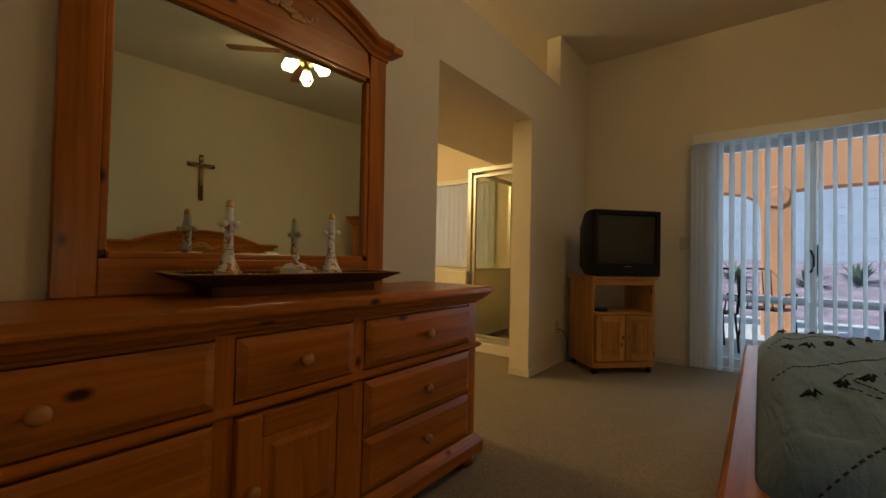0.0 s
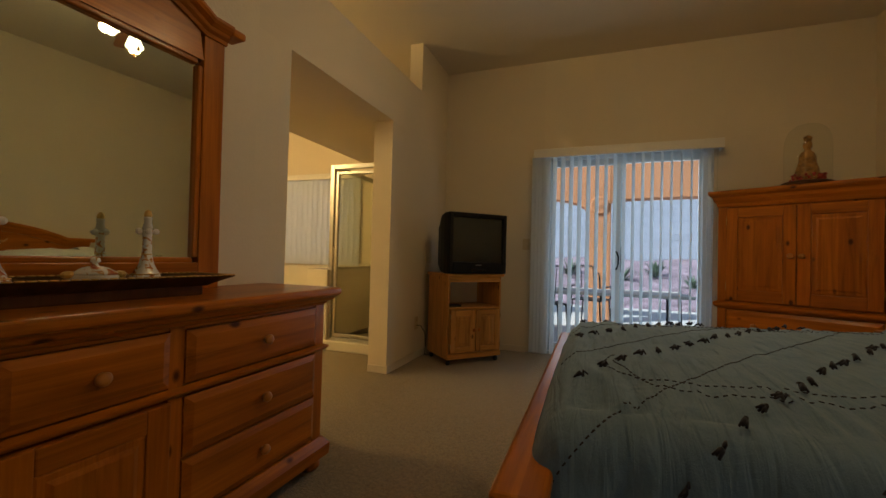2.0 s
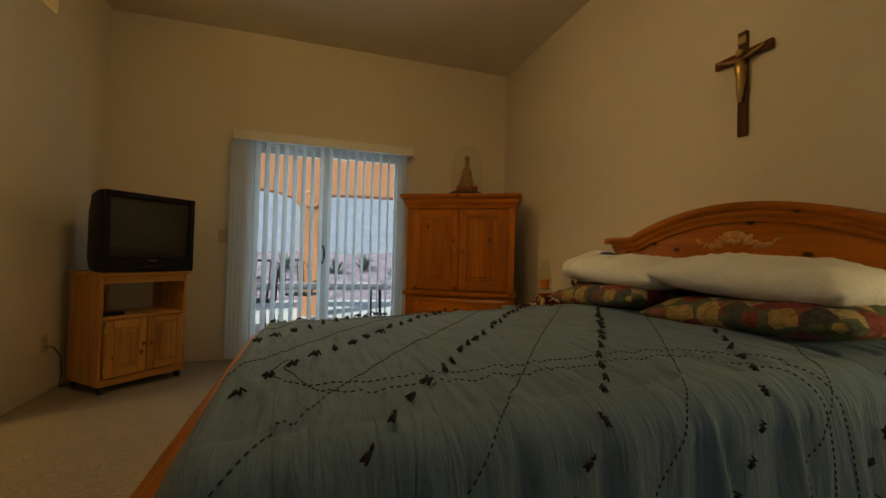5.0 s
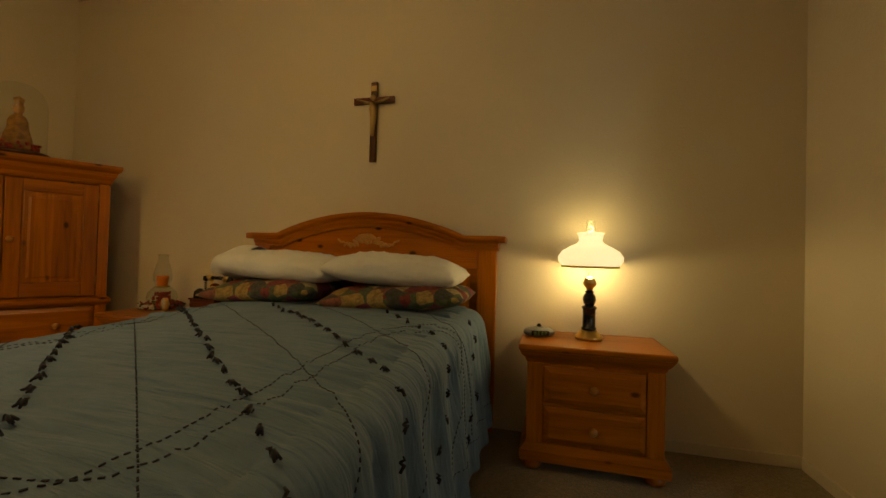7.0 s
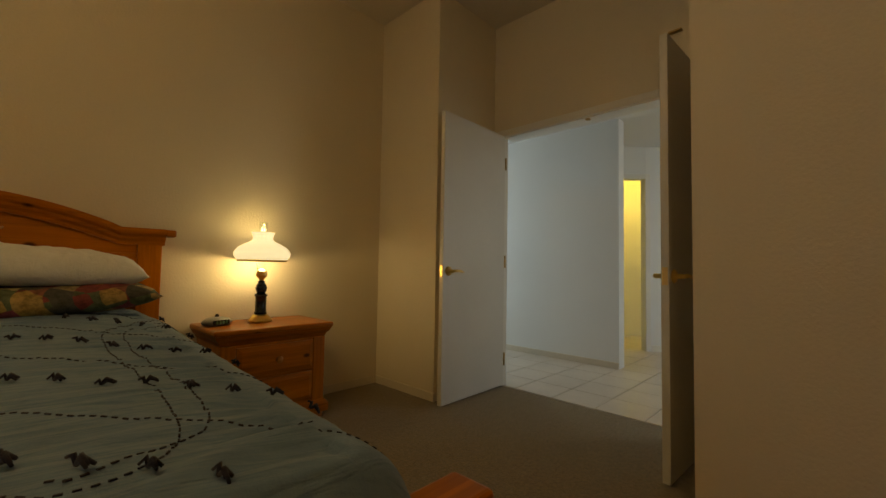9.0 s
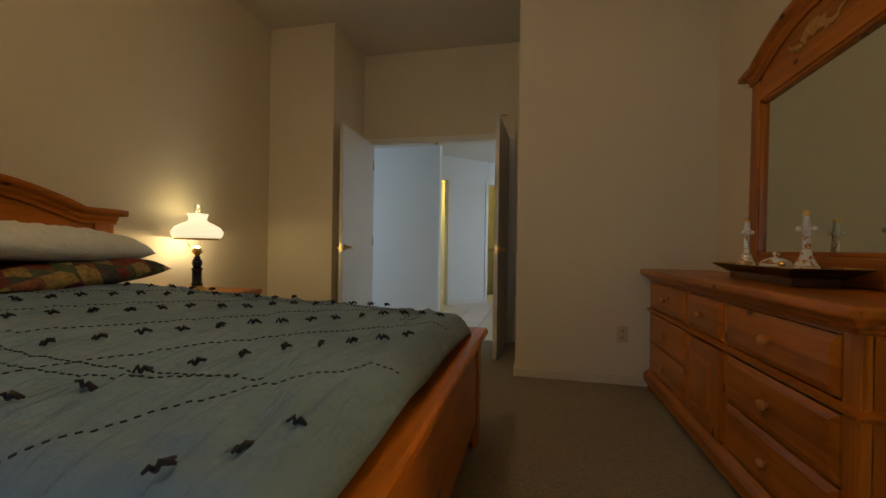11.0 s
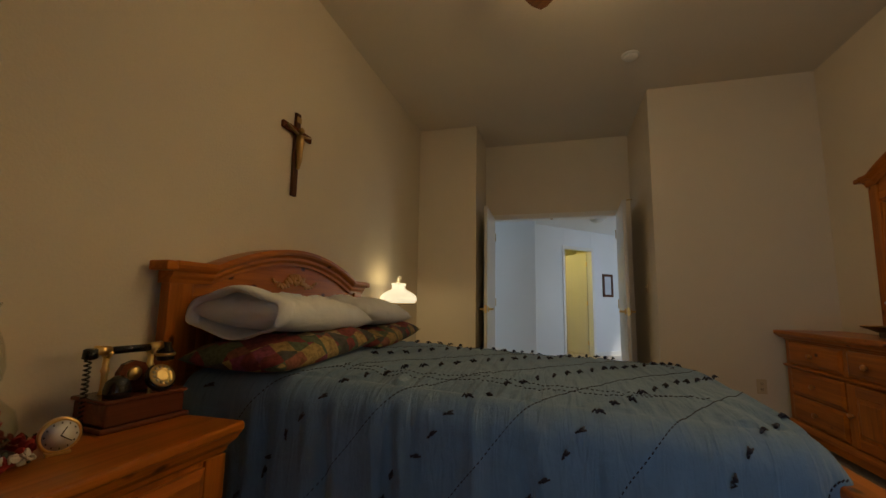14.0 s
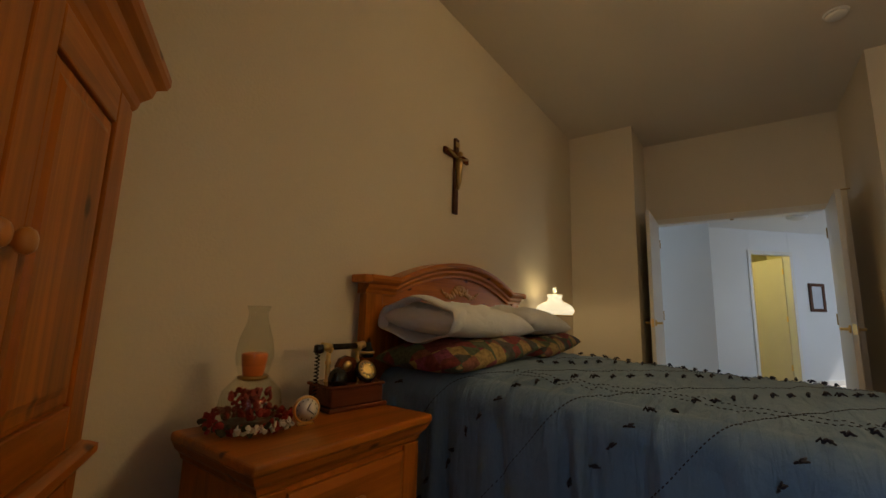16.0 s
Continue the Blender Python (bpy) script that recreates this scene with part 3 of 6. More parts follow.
# door casing round the double door
casing = thing("door_frame", pose(0, 0, 0), "white painted frame of the double door", "door frame")
tagged(casing, kind="structure")
part("jamb", box(-0.082, -0.068, -1.05 - TE, -1.045, 0, 2.021), TRIM, casing)
part("jamb", box(1.368, 1.382, -1.05 - TE, -1.045, 0, 2.021), TRIM, casing)
part("head", box(-0.042, 1.382, -1.05 - T, -1.045, 2.021, 2.035), TRIM, casing)
part("casing_head", box(-0.140, 1.44, -1.05, -1.034, 2.03, 2.085), TRIM, casing)
part("casing_side", box(-0.140, -0.085, -1.05, -1.034, 0, 2.03), TRIM, casing)
part("casing_side", box(1.385, 1.44, -1.05, -1.034, 0, 2.03), TRIM, casing)
part("ball_catch", box(0.655, 0.685, -1.09, -1.06, 2.012, 2.0215, 0.002), OLDBRASS, casing, "small brass ball catch")


def lever(parent, x, y, z, side, flip):
    """A lever handle with its rose; side: which way it sticks out in y; flip: which way the lever points in x."""
    rose = part("lever_rose", turned([(0.032, 0), (0.032, 0.006), (0.024, 0.012), (0.012, 0.014), (0.011, 0.045), (0, 0.046)], 20, axis="y"), BRASS, parent, "brass rose")
    rose.matrix_basis = pose(x, y, z, 0, 0, 0 if side < 0 else 180)
    arm = tube([(x, y + side * 0.044, z), (x + flip * 0.03, y + side * 0.05, z + 0.003), (x + flip * 0.075, y + side * 0.05, z), (x + flip * 0.11, y + side * 0.046, z - 0.008)], [0.010, 0.010, 0.009, 0.007], 10)
    part("lever", arm, BRASS, parent, "brass lever")


def entry_leaf(m, mirror):
    """A flush door leaf, hinged at its origin, reaching along +x; the pose turns it open."""
    d = thing("bedroom_door", m, "flush white bedroom door standing open with brass levers", "door", "double bedroom door")
    part("slab", box(0, 0.735, -0.0175, 0.0175, 0.014, 2.03, 0.003), DOORPAINT, d)
    lever(d, 0.680, -0.0175, 0.92, -1, -1)
    lever(d, 0.680, 0.0175, 0.92, 1, -1)
    part("latch_plate", box(0.7345, 0.737, -0.012, 0.012, 0.88, 0.96, 0.001), BRASS, d, "brass latch plate")
    for z in (0.22, 1.0, 1.8):
        part("hinge", turned([(0.007, z - 0.05), (0.007, z + 0.05)], 10, at=(-0.006, 0.02 * mirror, 0)), OLDBRASS, d, "brass hinge barrel")
    return d


entry_leaf(pose(1.374, -1.035, 0, 0, 0, 91.5), 1)
right_leaf = entry_leaf(pose(-0.070, -1.035, 0, 0, 0, 87.3), -1)
part("flush_bolt", box(0.71, 0.735, 0.02, 0.075, 2.022, 2.03, 0.002), OLDBRASS, right_leaf, "brass top bolt arm")
for z in (0.25, 1.05, 1.82):
    part("hinge_leaf", box(-0.004, 0.002, 0.0, 0.016, z - 0.05, z + 0.05, 0.001), OLDBRASS, right_leaf)

# ---- sliding door, blinds ----
slider = thing("sliding_door", pose(0, 0, 0), "white aluminium sliding glass patio door", "sliding door")
tagged(slider, kind="structure")
fy0, fy1 = YN + 0.02, YN + 0.10
part("frame_side", box(DX0, DX0 + 0.045, fy0, fy1, 0, DZ), ALU, slider)
part("frame_side", box(DX1 - 0.045, DX1, fy0, fy1, 0, DZ), ALU, slider)
part("frame_head", box(DX0 + 0.045, DX1 - 0.045, fy0, fy1, DZ - 0.05, DZ), ALU, slider)
part("sill_track", box(DX0 + 0.045, DX1 - 0.045, fy0, fy1, 0, 0.035), ALU, slider)


def sash(name, x0, x1, y, label):
    s = part(name, box(x0, x0 + 0.065, y, y + 0.03, 0.035, DZ - 0.05), ALU, slider, label)
    part("stile", box(x1 - 0.065, x1, y, y + 0.03, 0.035, DZ - 0.05), ALU, s)
    part("rail", box(x0 + 0.065, x1 - 0.065, y, y + 0.03, DZ - 0.115, DZ - 0.05), ALU, s)
    part("rail", box(x0 + 0.065, x1 - 0.065, y, y + 0.03, 0.035, 0.115), ALU, s)
    p = part("pane", box(x0 + 0.06, x1 - 0.06, y + 0.012, y + 0.017, 0.11, DZ - 0.11, 0), PANE, s, "clear glass")
    p.visible_shadow = False
    return s


sash("fixed_panel", DX0 + 0.045, 0.28, fy0 + 0.042, "fixed glass panel")
right_sash = sash("sliding_panel", 0.205, DX1 - 0.045, fy0 + 0.004, "sliding glass panel")
part("handle", tube([(0.235, fy0 + 0.004, 1.05), (0.240, fy0 - 0.03, 1.04), (0.252, fy0 - 0.042, 1.0), (0.252, fy0 - 0.042, 0.93), (0.240, fy0 - 0.03, 0.89), (0.235, fy0 + 0.004, 0.88)], 0.008), BLACK, right_sash, "black pull handle")
part("lock_bar", box(0.274, 0.286, fy0 - 0.006, fy0 + 0.004, 0.86, 1.09, 0.003), BLACK, right_sash, "black vertical latch bar")

blind = thing("vertical_blind", pose(0, 0, 0), "white vinyl vertical blind with slats turned half open", "blind")
VY = YN - 0.09
part("valance", box(-0.545, 1.075, VY - 0.055, VY - 0.045, 1.965, 2.05, 0.003), TRIM, blind, "cream valance strip")
for x in (-0.545, 1.065):
    part("valance_return", box(x, x + 0.01, VY - 0.045, YN, 1.965, 2.05, 0.002), TRIM, blind)
part("valance_top", box(-0.535, 1.065, VY - 0.045, YN, 2.04, 2.05, 0.002), TRIM, blind)
part("head_rail", box(-0.52, 1.05, VY - 0.02, VY + 0.02, 1.975, 2.015, 0.003), ALU, blind)


def slat_mesh(name, w, z0, z1, curve=0.006):
    bm = bmesh.new()
    n = 8
    cols = []
    for side in (0, 1):
        cols.append([[bm.verts.new((-w / 2 + w * k / n, curve * (1 - (2 * k / n - 1) ** 2) + 0.0012 * side, z)) for k in range(n + 1)] for z in (z0, z1)])
    for lo, hi in cols:
        for k in range(n):
            f = bm.faces.new((lo[k], lo[k + 1], hi[k + 1], hi[k]))
            f.smooth = True
    for k in (0, n):
        bm.faces.new((cols[0][0][k], cols[1][0][k], cols[1][1][k], cols[0][1][k]))
    return mesh_of(name, bm, VINYL)


slat_me = slat_mesh("slat", 0.089, 0.03, 1.975)
xs = [-0.525 + 0.034 * k for k in range(4)]
while xs[-1] < 0.97:
    xs.append(xs[-1] + 0.079)
for k, x in enumerate(xs):
    share("slat", slat_me, blind, pose(x, VY, 0, 0, 0, (30 if k < 4 else 68) + random.uniform(-1.5, 1.5)))
wand = part("wand", tube([(1.03, VY - 0.02, 1.95), (1.032, VY - 0.03, 0.62)], 0.005), CLEAR, blind, "clear tilt wand")
part("bead_chain", tube([(1.0, VY + 0.01, 1.95), (1.0, VY + 0.012, 1.0), (1.0, VY + 0.012, 0.72)], 0.0025, 6), PLASTIC, blind)

# ---- plates on the walls ----


def plate(name, m, label, category, kind_):
    """A cover plate facing -y."""
    p = thing(name, m, label, category)
    part("plate", box(-0.036, 0.036, -0.006, 0, -0.058, 0.058, 0.004), IVORY, p)
    if kind_ == "outlet":
        for z in (-0.022, 0.022):
            part("socket", turned([(0.016, 0), (0.016, 0.003), (0, 0.0035)], 16, axis="y", at=(0, -0.005, z)), IVORY, p)
            for x in (-0.006, 0.006):
                part("slot", box(x - 0.0015, x + 0.0015, -0.0092, -0.008, z - 0.005, z + 0.006, 0), RUBBER, p)
    else:
        part("toggle", box(-0.005, 0.005, -0.016, -0.005, -0.004, 0.014, 0.002), IVORY, p)
    return p


plate("wall_outlet", pose(-0.948, YS, 0.348, 0, 0, 180), "ivory duplex outlet low on the plain wall", "outlet", "outlet")
plate("wall_outlet", pose(XL, 3.90, 0.33, 0, 0, 90), "ivory outlet with a cord beside the cart", "outlet", "outlet")
plate("light_switch", pose(-0.625, YN, 1.11), "ivory light switch beside the patio door", "switch", "switch")
plate("light_switch", pose(-0.22, -0.36, 1.16, 0, 0, 90), "ivory light switch beside the double door", "switch", "switch")

# ---- bath behind the passage ----
shower = thing("shower_enclosure", pose(0, 0, 0), "brass-toned framed glass shower with a tiled low wall", "shower")
SY, SX0, SX1 = 3.86, -2.46, -1.72
part("curb", box(SX0 - 0.25, SX1, SY - 0.07, SY + 0.07, 0, 0.10, 0.012), WALLTILE, shower, "cream curb")
part("pan", box(SX0, SX1, SY + 0.07, 4.74, 0, 0.05, 0.01), WALLTILE, shower)
part("low_wall", box(SX0 - 0.25, SX0, SY - 0.06, 4.74, 0.10, 0.80, 0.006), WALLTILE, shower, "tiled low wall")
part("back_tile", box(SX0, SX1, 4.735, 4.748, 0.05, 2.1, 0.002), WALLTILE, shower)
for r in range(8):
    part("tile_joint", box(SX0 + 0.01, SX1, 4.731, 4.7345, 0.10 + 0.2 * r, 0.104 + 0.2 * r, 0), TRIM, shower)
fr = lambda a: part("frame_bar", box(*a, 0.004), STEEL, shower, "gold-tinted metal bar")
fr((SX0 - 0.022, SX0 + 0.022, SY - 0.022, SY + 0.022, 0.10, 1.86))
fr((SX1 - 0.03, SX1, SY - 0.02, SY + 0.02, 0.10, 1.86))
fr((SX0 + 0.022, SX1 - 0.03, SY - 0.022, SY + 0.022, 1.815, 1.86))
fr((SX0 + 0.03, SX1 - 0.03, SY - 0.02, SY + 0.02, 0.10, 0.125))
fr((SX0 - 0.02, SX0 + 0.02, SY + 0.022, 4.69, 1.82, 1.86))
fr((SX0 - 0.02, SX0 + 0.02, SY + 0.022, 4.69, 0.80, 0.825))
fr((SX0 - 0.02, SX0 + 0.02, 4.69, 4.73, 0.80, 1.86))
door_s = part("shower_door", box(SX0 + 0.04, SX0 + 0.07, SY - 0.015, SY + 0.015, 0.135, 1.79, 0.003), STEEL, shower, "framed glass door")
part("stile", box(SX1 - 0.065, SX1 - 0.035, SY - 0.015, SY + 0.015, 0.135, 1.79, 0.003), STEEL, door_s)
part("rail", box(SX0 + 0.07, SX1 - 0.065, SY - 0.015, SY + 0.015, 1.76, 1.79, 0.003), STEEL, door_s)
part("rail", box(SX0 + 0.07, SX1 - 0.065, SY - 0.015, SY + 0.015, 0.135, 0.165, 0.003), STEEL, door_s)
part("glass", box(SX0 + 0.065, SX1 - 0.06, SY - 0.003, SY + 0.003, 0.16, 1.765, 0), SHOWERGLASS, door_s, "clear glass").visible_shadow = False
part("handle", tube([(SX0 + 0.055, SY - 0.015, 1.02), (SX0 + 0.055, SY - 0.05, 1.02), (SX0 + 0.055, SY - 0.05, 0.92), (SX0 + 0.055, SY - 0.015, 0.92)], 0.006), STEEL, door_s, "metal pull")
part("side_glass", box(SX0 - 0.003, SX0 + 0.003, SY + 0.03, 4.69, 0.825, 1.82, 0), SHOWERGLASS, shower, "clear side glass").visible_shadow = False
tub = thing("bathtub", pose(0, 0, 0), "white soaking tub in a tiled deck under the window", "bathtub")
bm = box(-4.48, SX0 - 0.26, 3.75, 4.74, 0, 0.52, 0.01)
part("deck", bm, WALLTILE, tub, "cream tiled deck")
part("rim", turned([(0.36, 0.52), (0.38, 0.555), (0.33, 0.56), (0.31, 0.53), (0.25, 0.53)], 32, at=(-3.5, 4.25, 0)), PORCELAIN, tub, "white rim")
part("splash", box(-4.48, SX0 - 0.26, 4.735, 4.748, 0.52, 0.80, 0.002), WALLTILE, tub, "tiled splash")
bath_win = thing("bath_window", pose(0, 0, 0), "bath window behind closed blinds", "window")
tagged(bath_win, kind="structure")
for a in ((-4.5, -4.46, 0.84, 1.92), (-2.79, -2.75, 0.84, 1.92), (-4.46, -2.79, 0.84, 0.88), (-4.46, -2.79, 1.88, 1.92)):
    part("window_frame", box(a[0], a[1], 4.78, 4.82, a[2], a[3]), ALU, bath_win)
part("pane", box(-4.46, -2.79, 4.798, 4.803, 0.88, 1.88, 0), PANE, bath_win).visible_shadow = False
bblind = thing("vertical_blind", pose(0, 0, 0), "cream vertical blind closed over the bath window", "blind")
part("head_rail", box(-4.49, -2.68, 4.66, 4.73, 1.90, 1.97), TRIM, bblind)
bslat = slat_mesh("slat", 0.089, 0.82, 1.90)
for k in range(23):
    share("slat", bslat, bblind, pose(-4.43 + 0.078 * k, 4.695, 0, 0, 0, 16 + random.uniform(-3, 3)))
vanity = thing("vanity_light", pose(-4.5, 2.1, 2.25, 0, 0, 90), "bath wall light with round bulbs", "wall light")
part("backplate", box(-0.35, 0.35, -0.03, 0, -0.06, 0.06), BRASS, vanity)
for x in (-0.24, 0, 0.24):
    part("bulb", turned([(0.02, 0.03), (0.045, 0.06), (0.05, 0.09), (0.035, 0.12), (0, 0.13)], 16, axis="y", at=(x, 0, 0)), TULIP, vanity, "lit round bulb")

# ---- dresser and mirror ----
DW, DD, DH = 1.78, 0.405, 0.805
dresser = thing("dresser", pose(XL + 0.012, 1.012, 0, 0, 0, 90), "honey pine dresser with nine raised fronts and wooden knobs", "dresser")
dresser.scale = (1.02, 1.0, 0.97)
# local: x along the wall, front faces -y; back at y = 0
yf = -DD
part("carcass", box(-DW / 2, DW / 2, yf + 0.02, 0, 0.10, 0.765), PINE_Z, dresser)
part("top", box(-DW / 2 - 0.058, DW / 2 + 0.058, yf - 0.055, 0, 0.794, 0.83, 0.013, 3), PINE_X, dresser, "glossy planked pine top")
part("top_moulding", cornice(bmesh.new(), DW, yf, 0, [(0.0, 0.752), (0.006, 0.757), (0.010, 0.766), (0.026, 0.774), (0.034, 0.784), (0.046, 0.794)]), PINE_X, dresser)
part("base_moulding", cornice(bmesh.new(), DW, yf, 0, [(0.028, 0.055), (0.030, 0.105), (0.020, 0.118), (0.012, 0.130), (0.004, 0.140), (0.0, 0.142)]), PINE_X, dresser)
part("waist_moulding", cornice(bmesh.new(), DW, yf, 0, [(0.0, 0.540), (0.010, 0.544), (0.018, 0.553), (0.018, 0.560), (0.006, 0.566), (0.0, 0.569)]), PINE_X, dresser)
cols = ((-0.835, -0.228), (-0.186, 0.186), (0.228, 0.835))
for a, b_ in ((-DW / 2, -0.832), (-0.231, -0.183), (0.183, 0.231), (0.832, DW / 2)):
    part("stile", box(a, b_, yf, yf + 0.03, 0.14, 0.755, 0.003), PINE_Z, dresser)
for k, (a, b_) in enumerate(cols):
    x, w = (a + b_) / 2, b_ - a - 0.008
    rows = [(0.576, 0.740)] + ([(0.350, 0.534), (0.152, 0.338)] if k != 1 else [])
    for z0, z1 in rows:
        d = part("drawer", drawer_front(w, z1 - z0), PINE_X, dresser)
        d.location = (x, yf + 0.008, (z0 + z1) / 2)
        knob(d, 0, -0.02, 0, 0.95)
    part("rail", box(a, b_, yf + 0.004, yf + 0.03, 0.742, 0.755, 0.002), PINE_X, dresser)
    if k != 1:
        part("rail", box(a, b_, yf + 0.004, yf + 0.03, 0.340, 0.348, 0.001), PINE_X, dresser)
    else:
        dd = part("door", box(-w / 2, w / 2, 0, 0.02, 0.152, 0.534, 0.004), PINE_Z, dresser, "raised-panel cupboard door")
        dd.location = (x, yf - 0.008, 0)
        pn = part("panel", panel(w - 0.13, 0.382 - 0.13, 0.018, 0.02), PINE_Z, dd)
        pn.location = (0, 0.002, 0.343)
        for s in (-1, 1):
            part("frame_stile", box(s * w / 2 - (0.065 if s > 0 else 0), s * w / 2 + (0.065 if s < 0 else 0), -0.012, 0.001, 0.152, 0.534, 0.004), PINE_Z, dd)
        for z in (0.152, 0.469):
            part("frame_rail", box(-w / 2 + 0.065, w / 2 - 0.065, -0.012, 0.001, z, z + 0.065, 0.004), PINE_X, dd)
        knob(dd, -w / 2 + 0.035, -0.012, 0.345, 0.9)
for sx in (-1, 1):
    for y in (yf + 0.03, -0.06):
        bun_foot(dresser, sx * (DW / 2 - 0.04), y, 0.057, 0.05)

mirror = thing("dresser_mirror", pose(XL + 0.022, 1.090, DH, 0, 0, 87.65) @ pose(0, 0, 0, -0.6), "arched pine framed mirror with a carved spray on its crest", "mirror")
MW, GZ0, GZ1, GW = 1.105, 0.125, 0.895, 0.88
for s in (-1, 1):
    a, b_ = sorted((s * MW / 2, s * (GW / 2 + 0.02)))
    part("side_stile", box(a, b_, -0.045, -0.005, 0, 1.03, 0.004), PINE_Z, mirror)
    a, b_ = sorted((s * (GW / 2 + 0.022), s * GW / 2))
    part("inner_bead", box(a, b_, -0.04, -0.012, GZ0, GZ1, 0.006), PINE_Z, mirror)
part("bottom_rail", box(-GW / 2 - 0.02, GW / 2 + 0.02, -0.044, -0.005, 0, GZ0 - 0.02, 0.004), PINE_X, mirror)
for z in (GZ0 - 0.022, GZ1):
    part("inner_bead", box(-GW / 2, GW / 2, -0.04, -0.012, z, z + 0.022, 0.006), PINE_X, mirror)
AP = arch_path(MW / 2 + 0.005, 0.09, 1.065, 0.125)
part("crest_panel", prism(bmesh.new(), [(-GW / 2 - 0.02, GZ1 + 0.022), (GW / 2 + 0.02, GZ1 + 0.022)] + [(x, z) for x, z in reversed(AP) if abs(x) <= GW / 2 + 0.02], -0.043, -0.006), PINE_X, mirror)
part("crest_moulding", sweep(bmesh.new(), AP, [(0.004, -0.045), (0.052, -0.045), (0.056, -0.030), (0.066, -0.018), (0.070, -0.006), (0.088, 0.006), (0.094, 0.018), (0.094, 0.030), (0.004, 0.030)]), PINE_X, mirror, "stepped crown moulding")
for s in (-1, 1):
    a, b_ = sorted((s * (MW / 2 - 0.0), s * (MW / 2 + 0.066)))
    part("crest_end", box(a, b_, -0.092, -0.004, 1.062, 1.094, 0.008), PINE_X, mirror)
part("silvered_glass", box(-GW / 2, GW / 2, -0.022, -0.016, GZ0, GZ1, 0), MIRROR, mirror, "clear silvered mirror glass")
part("backing", box(-GW / 2 - 0.02, GW / 2 + 0.02, -0.014, -0.006, GZ0 - 0.02, GZ1 + 0.02, 0), DARKWOOD, mirror)
applique(mirror, 0, -0.046, 1.055, 0.36, 0.075)

tray = thing("vanity_tray", pose(-1.325, 1.125, DH, 0, 0, 86), "long gilt tray with a pierced rim on the dresser", "tray")
tray.scale = (0.95, 0.7, 1.0)
part("foot", box(-0.30, 0.30, -0.10, 0.10, 0, 0.032, 0.004), DARKWOOD, tray, "dark plinth")
bm = bmesh.new()
loops = []
for w, d, z in ((0.31, 0.11, 0.032), (0.325, 0.125, 0.040), (0.39, 0.165, 0.062), (0.395, 0.168, 0.066), (0.385, 0.160, 0.064), (0.315, 0.115, 0.045)):
    loops.append([bm.verts.new((sx * w, sy * d, z)) for sx, sy in ((-1, -1), (1, -1), (1, 1), (-1, 1))])
for a, b_ in zip(loops, loops[1:]):
    for k in range(4):
        bm.faces.new((a[k], a[(k + 1) % 4], b_[(k + 1) % 4], b_[k]))
bm.faces.new(loops[0])
bm.faces.new(loops[-1])
part("dish", bm, TRAYSIDE, tray, "dark bronze flared side")
part("tray_bed", box(-0.312, 0.312, -0.112, 0.112, 0.0452, 0.0475, 0.001), TRAYTOP, tray, "mottled gilt bed")
bm = bmesh.new()
for s in (-1, 1):
    for k in range(34):
        x = -0.375 + 0.75 * k / 33
        lathe(bm, [(0.009, -0.002), (0.011, 0.0), (0.009, 0.002), (0.006, 0.0), (0.009, -0.002)], 8, at=(x, s * 0.166, 0.068))
    for k in range(14):
        y = -0.15 + 0.30 * k / 13
        lathe(bm, [(0.009, -0.002), (0.011, 0.0), (0.009, 0.002), (0.006, 0.0), (0.009, -0.002)], 8, at=(s * 0.392, y, 0.068))
part("pierced_rim", bm, GILT, tray, "pierced gilt rim")


def decanter(m, h):
    b = thing("perfume_bottle", m, "tall white porcelain perfume bottle with gilt stopper", "bottle", "bottles on the tray")
    s = h / 0.27
    part("body", turned([(0.032, 0), (0.050, 0.003), (0.052, 0.012), (0.042, 0.03), (0.024, 0.065), (0.016, 0.10), (0.014, 0.16), (0.015, 0.185), (0.02, 0.19), (0.02, 0.195)], 20, lobes=4, lobe_depth=0.08), FLOWERED, b, "white porcelain with gilt flowers")
    for z, r in ((0.104, 0.0172), (0.03, 0.0445)):
        part("gilt_band", turned([(r, z - 0.002), (r + 0.001, z), (r, z + 0.002)], 20), GILT, b, "gilt band")
    bm = bmesh.new()
    for k in range(4):
        a = k * math.pi / 2 + 0.4
        vs = bmesh.ops.create_uvsphere(bm, u_segments=8, v_segments=6, radius=0.012)["verts"]
        for v in vs:
            v.co += Vector((0.026 * math.cos(a), 0.026 * math.sin(a), 0.19))
    part("collar_petals", bm, PORCELAIN, b)
    st = part("stopper", turned([(0.014, 0.196), (0.017, 0.205), (0.012, 0.225), (0.014, 0.235), (0.013, 0.245)], 16), PORCELAIN, b)
    part("finial", turned([(0.012, 0.245), (0.014, 0.252), (0.010, 0.266), (0, 0.272)], 16), BRASS, st, "gilt finial")
    b.scale = (s, s, s)
    return b


tz = DH + 0.045
decanter(pose(-1.319, 0.897, tz, 0, 0, 10), 0.238)
decanter(pose(-1.345, 1.283, tz, 0, 0, 40), 0.236)
pb = thing("trinket_box", pose(-1.325, 1.125, tz, 0, 0, 80), "small lidded white porcelain box with gilt flowers", "trinket box")
part("bowl", turned([(0.03, 0), (0.052, 0.008), (0.055, 0.025), (0.05, 0.03)], 20, lobes=4, lobe_depth=0.08), PORCELAIN, pb)
lid = part("lid", turned([(0.053, 0.03), (0.05, 0.038), (0.03, 0.05), (0.008, 0.056), (0.006, 0.062), (0.012, 0.068), (0.010, 0.078), (0, 0.082)], 20, lobes=4, lobe_depth=0.06), FLOWERED, pb)
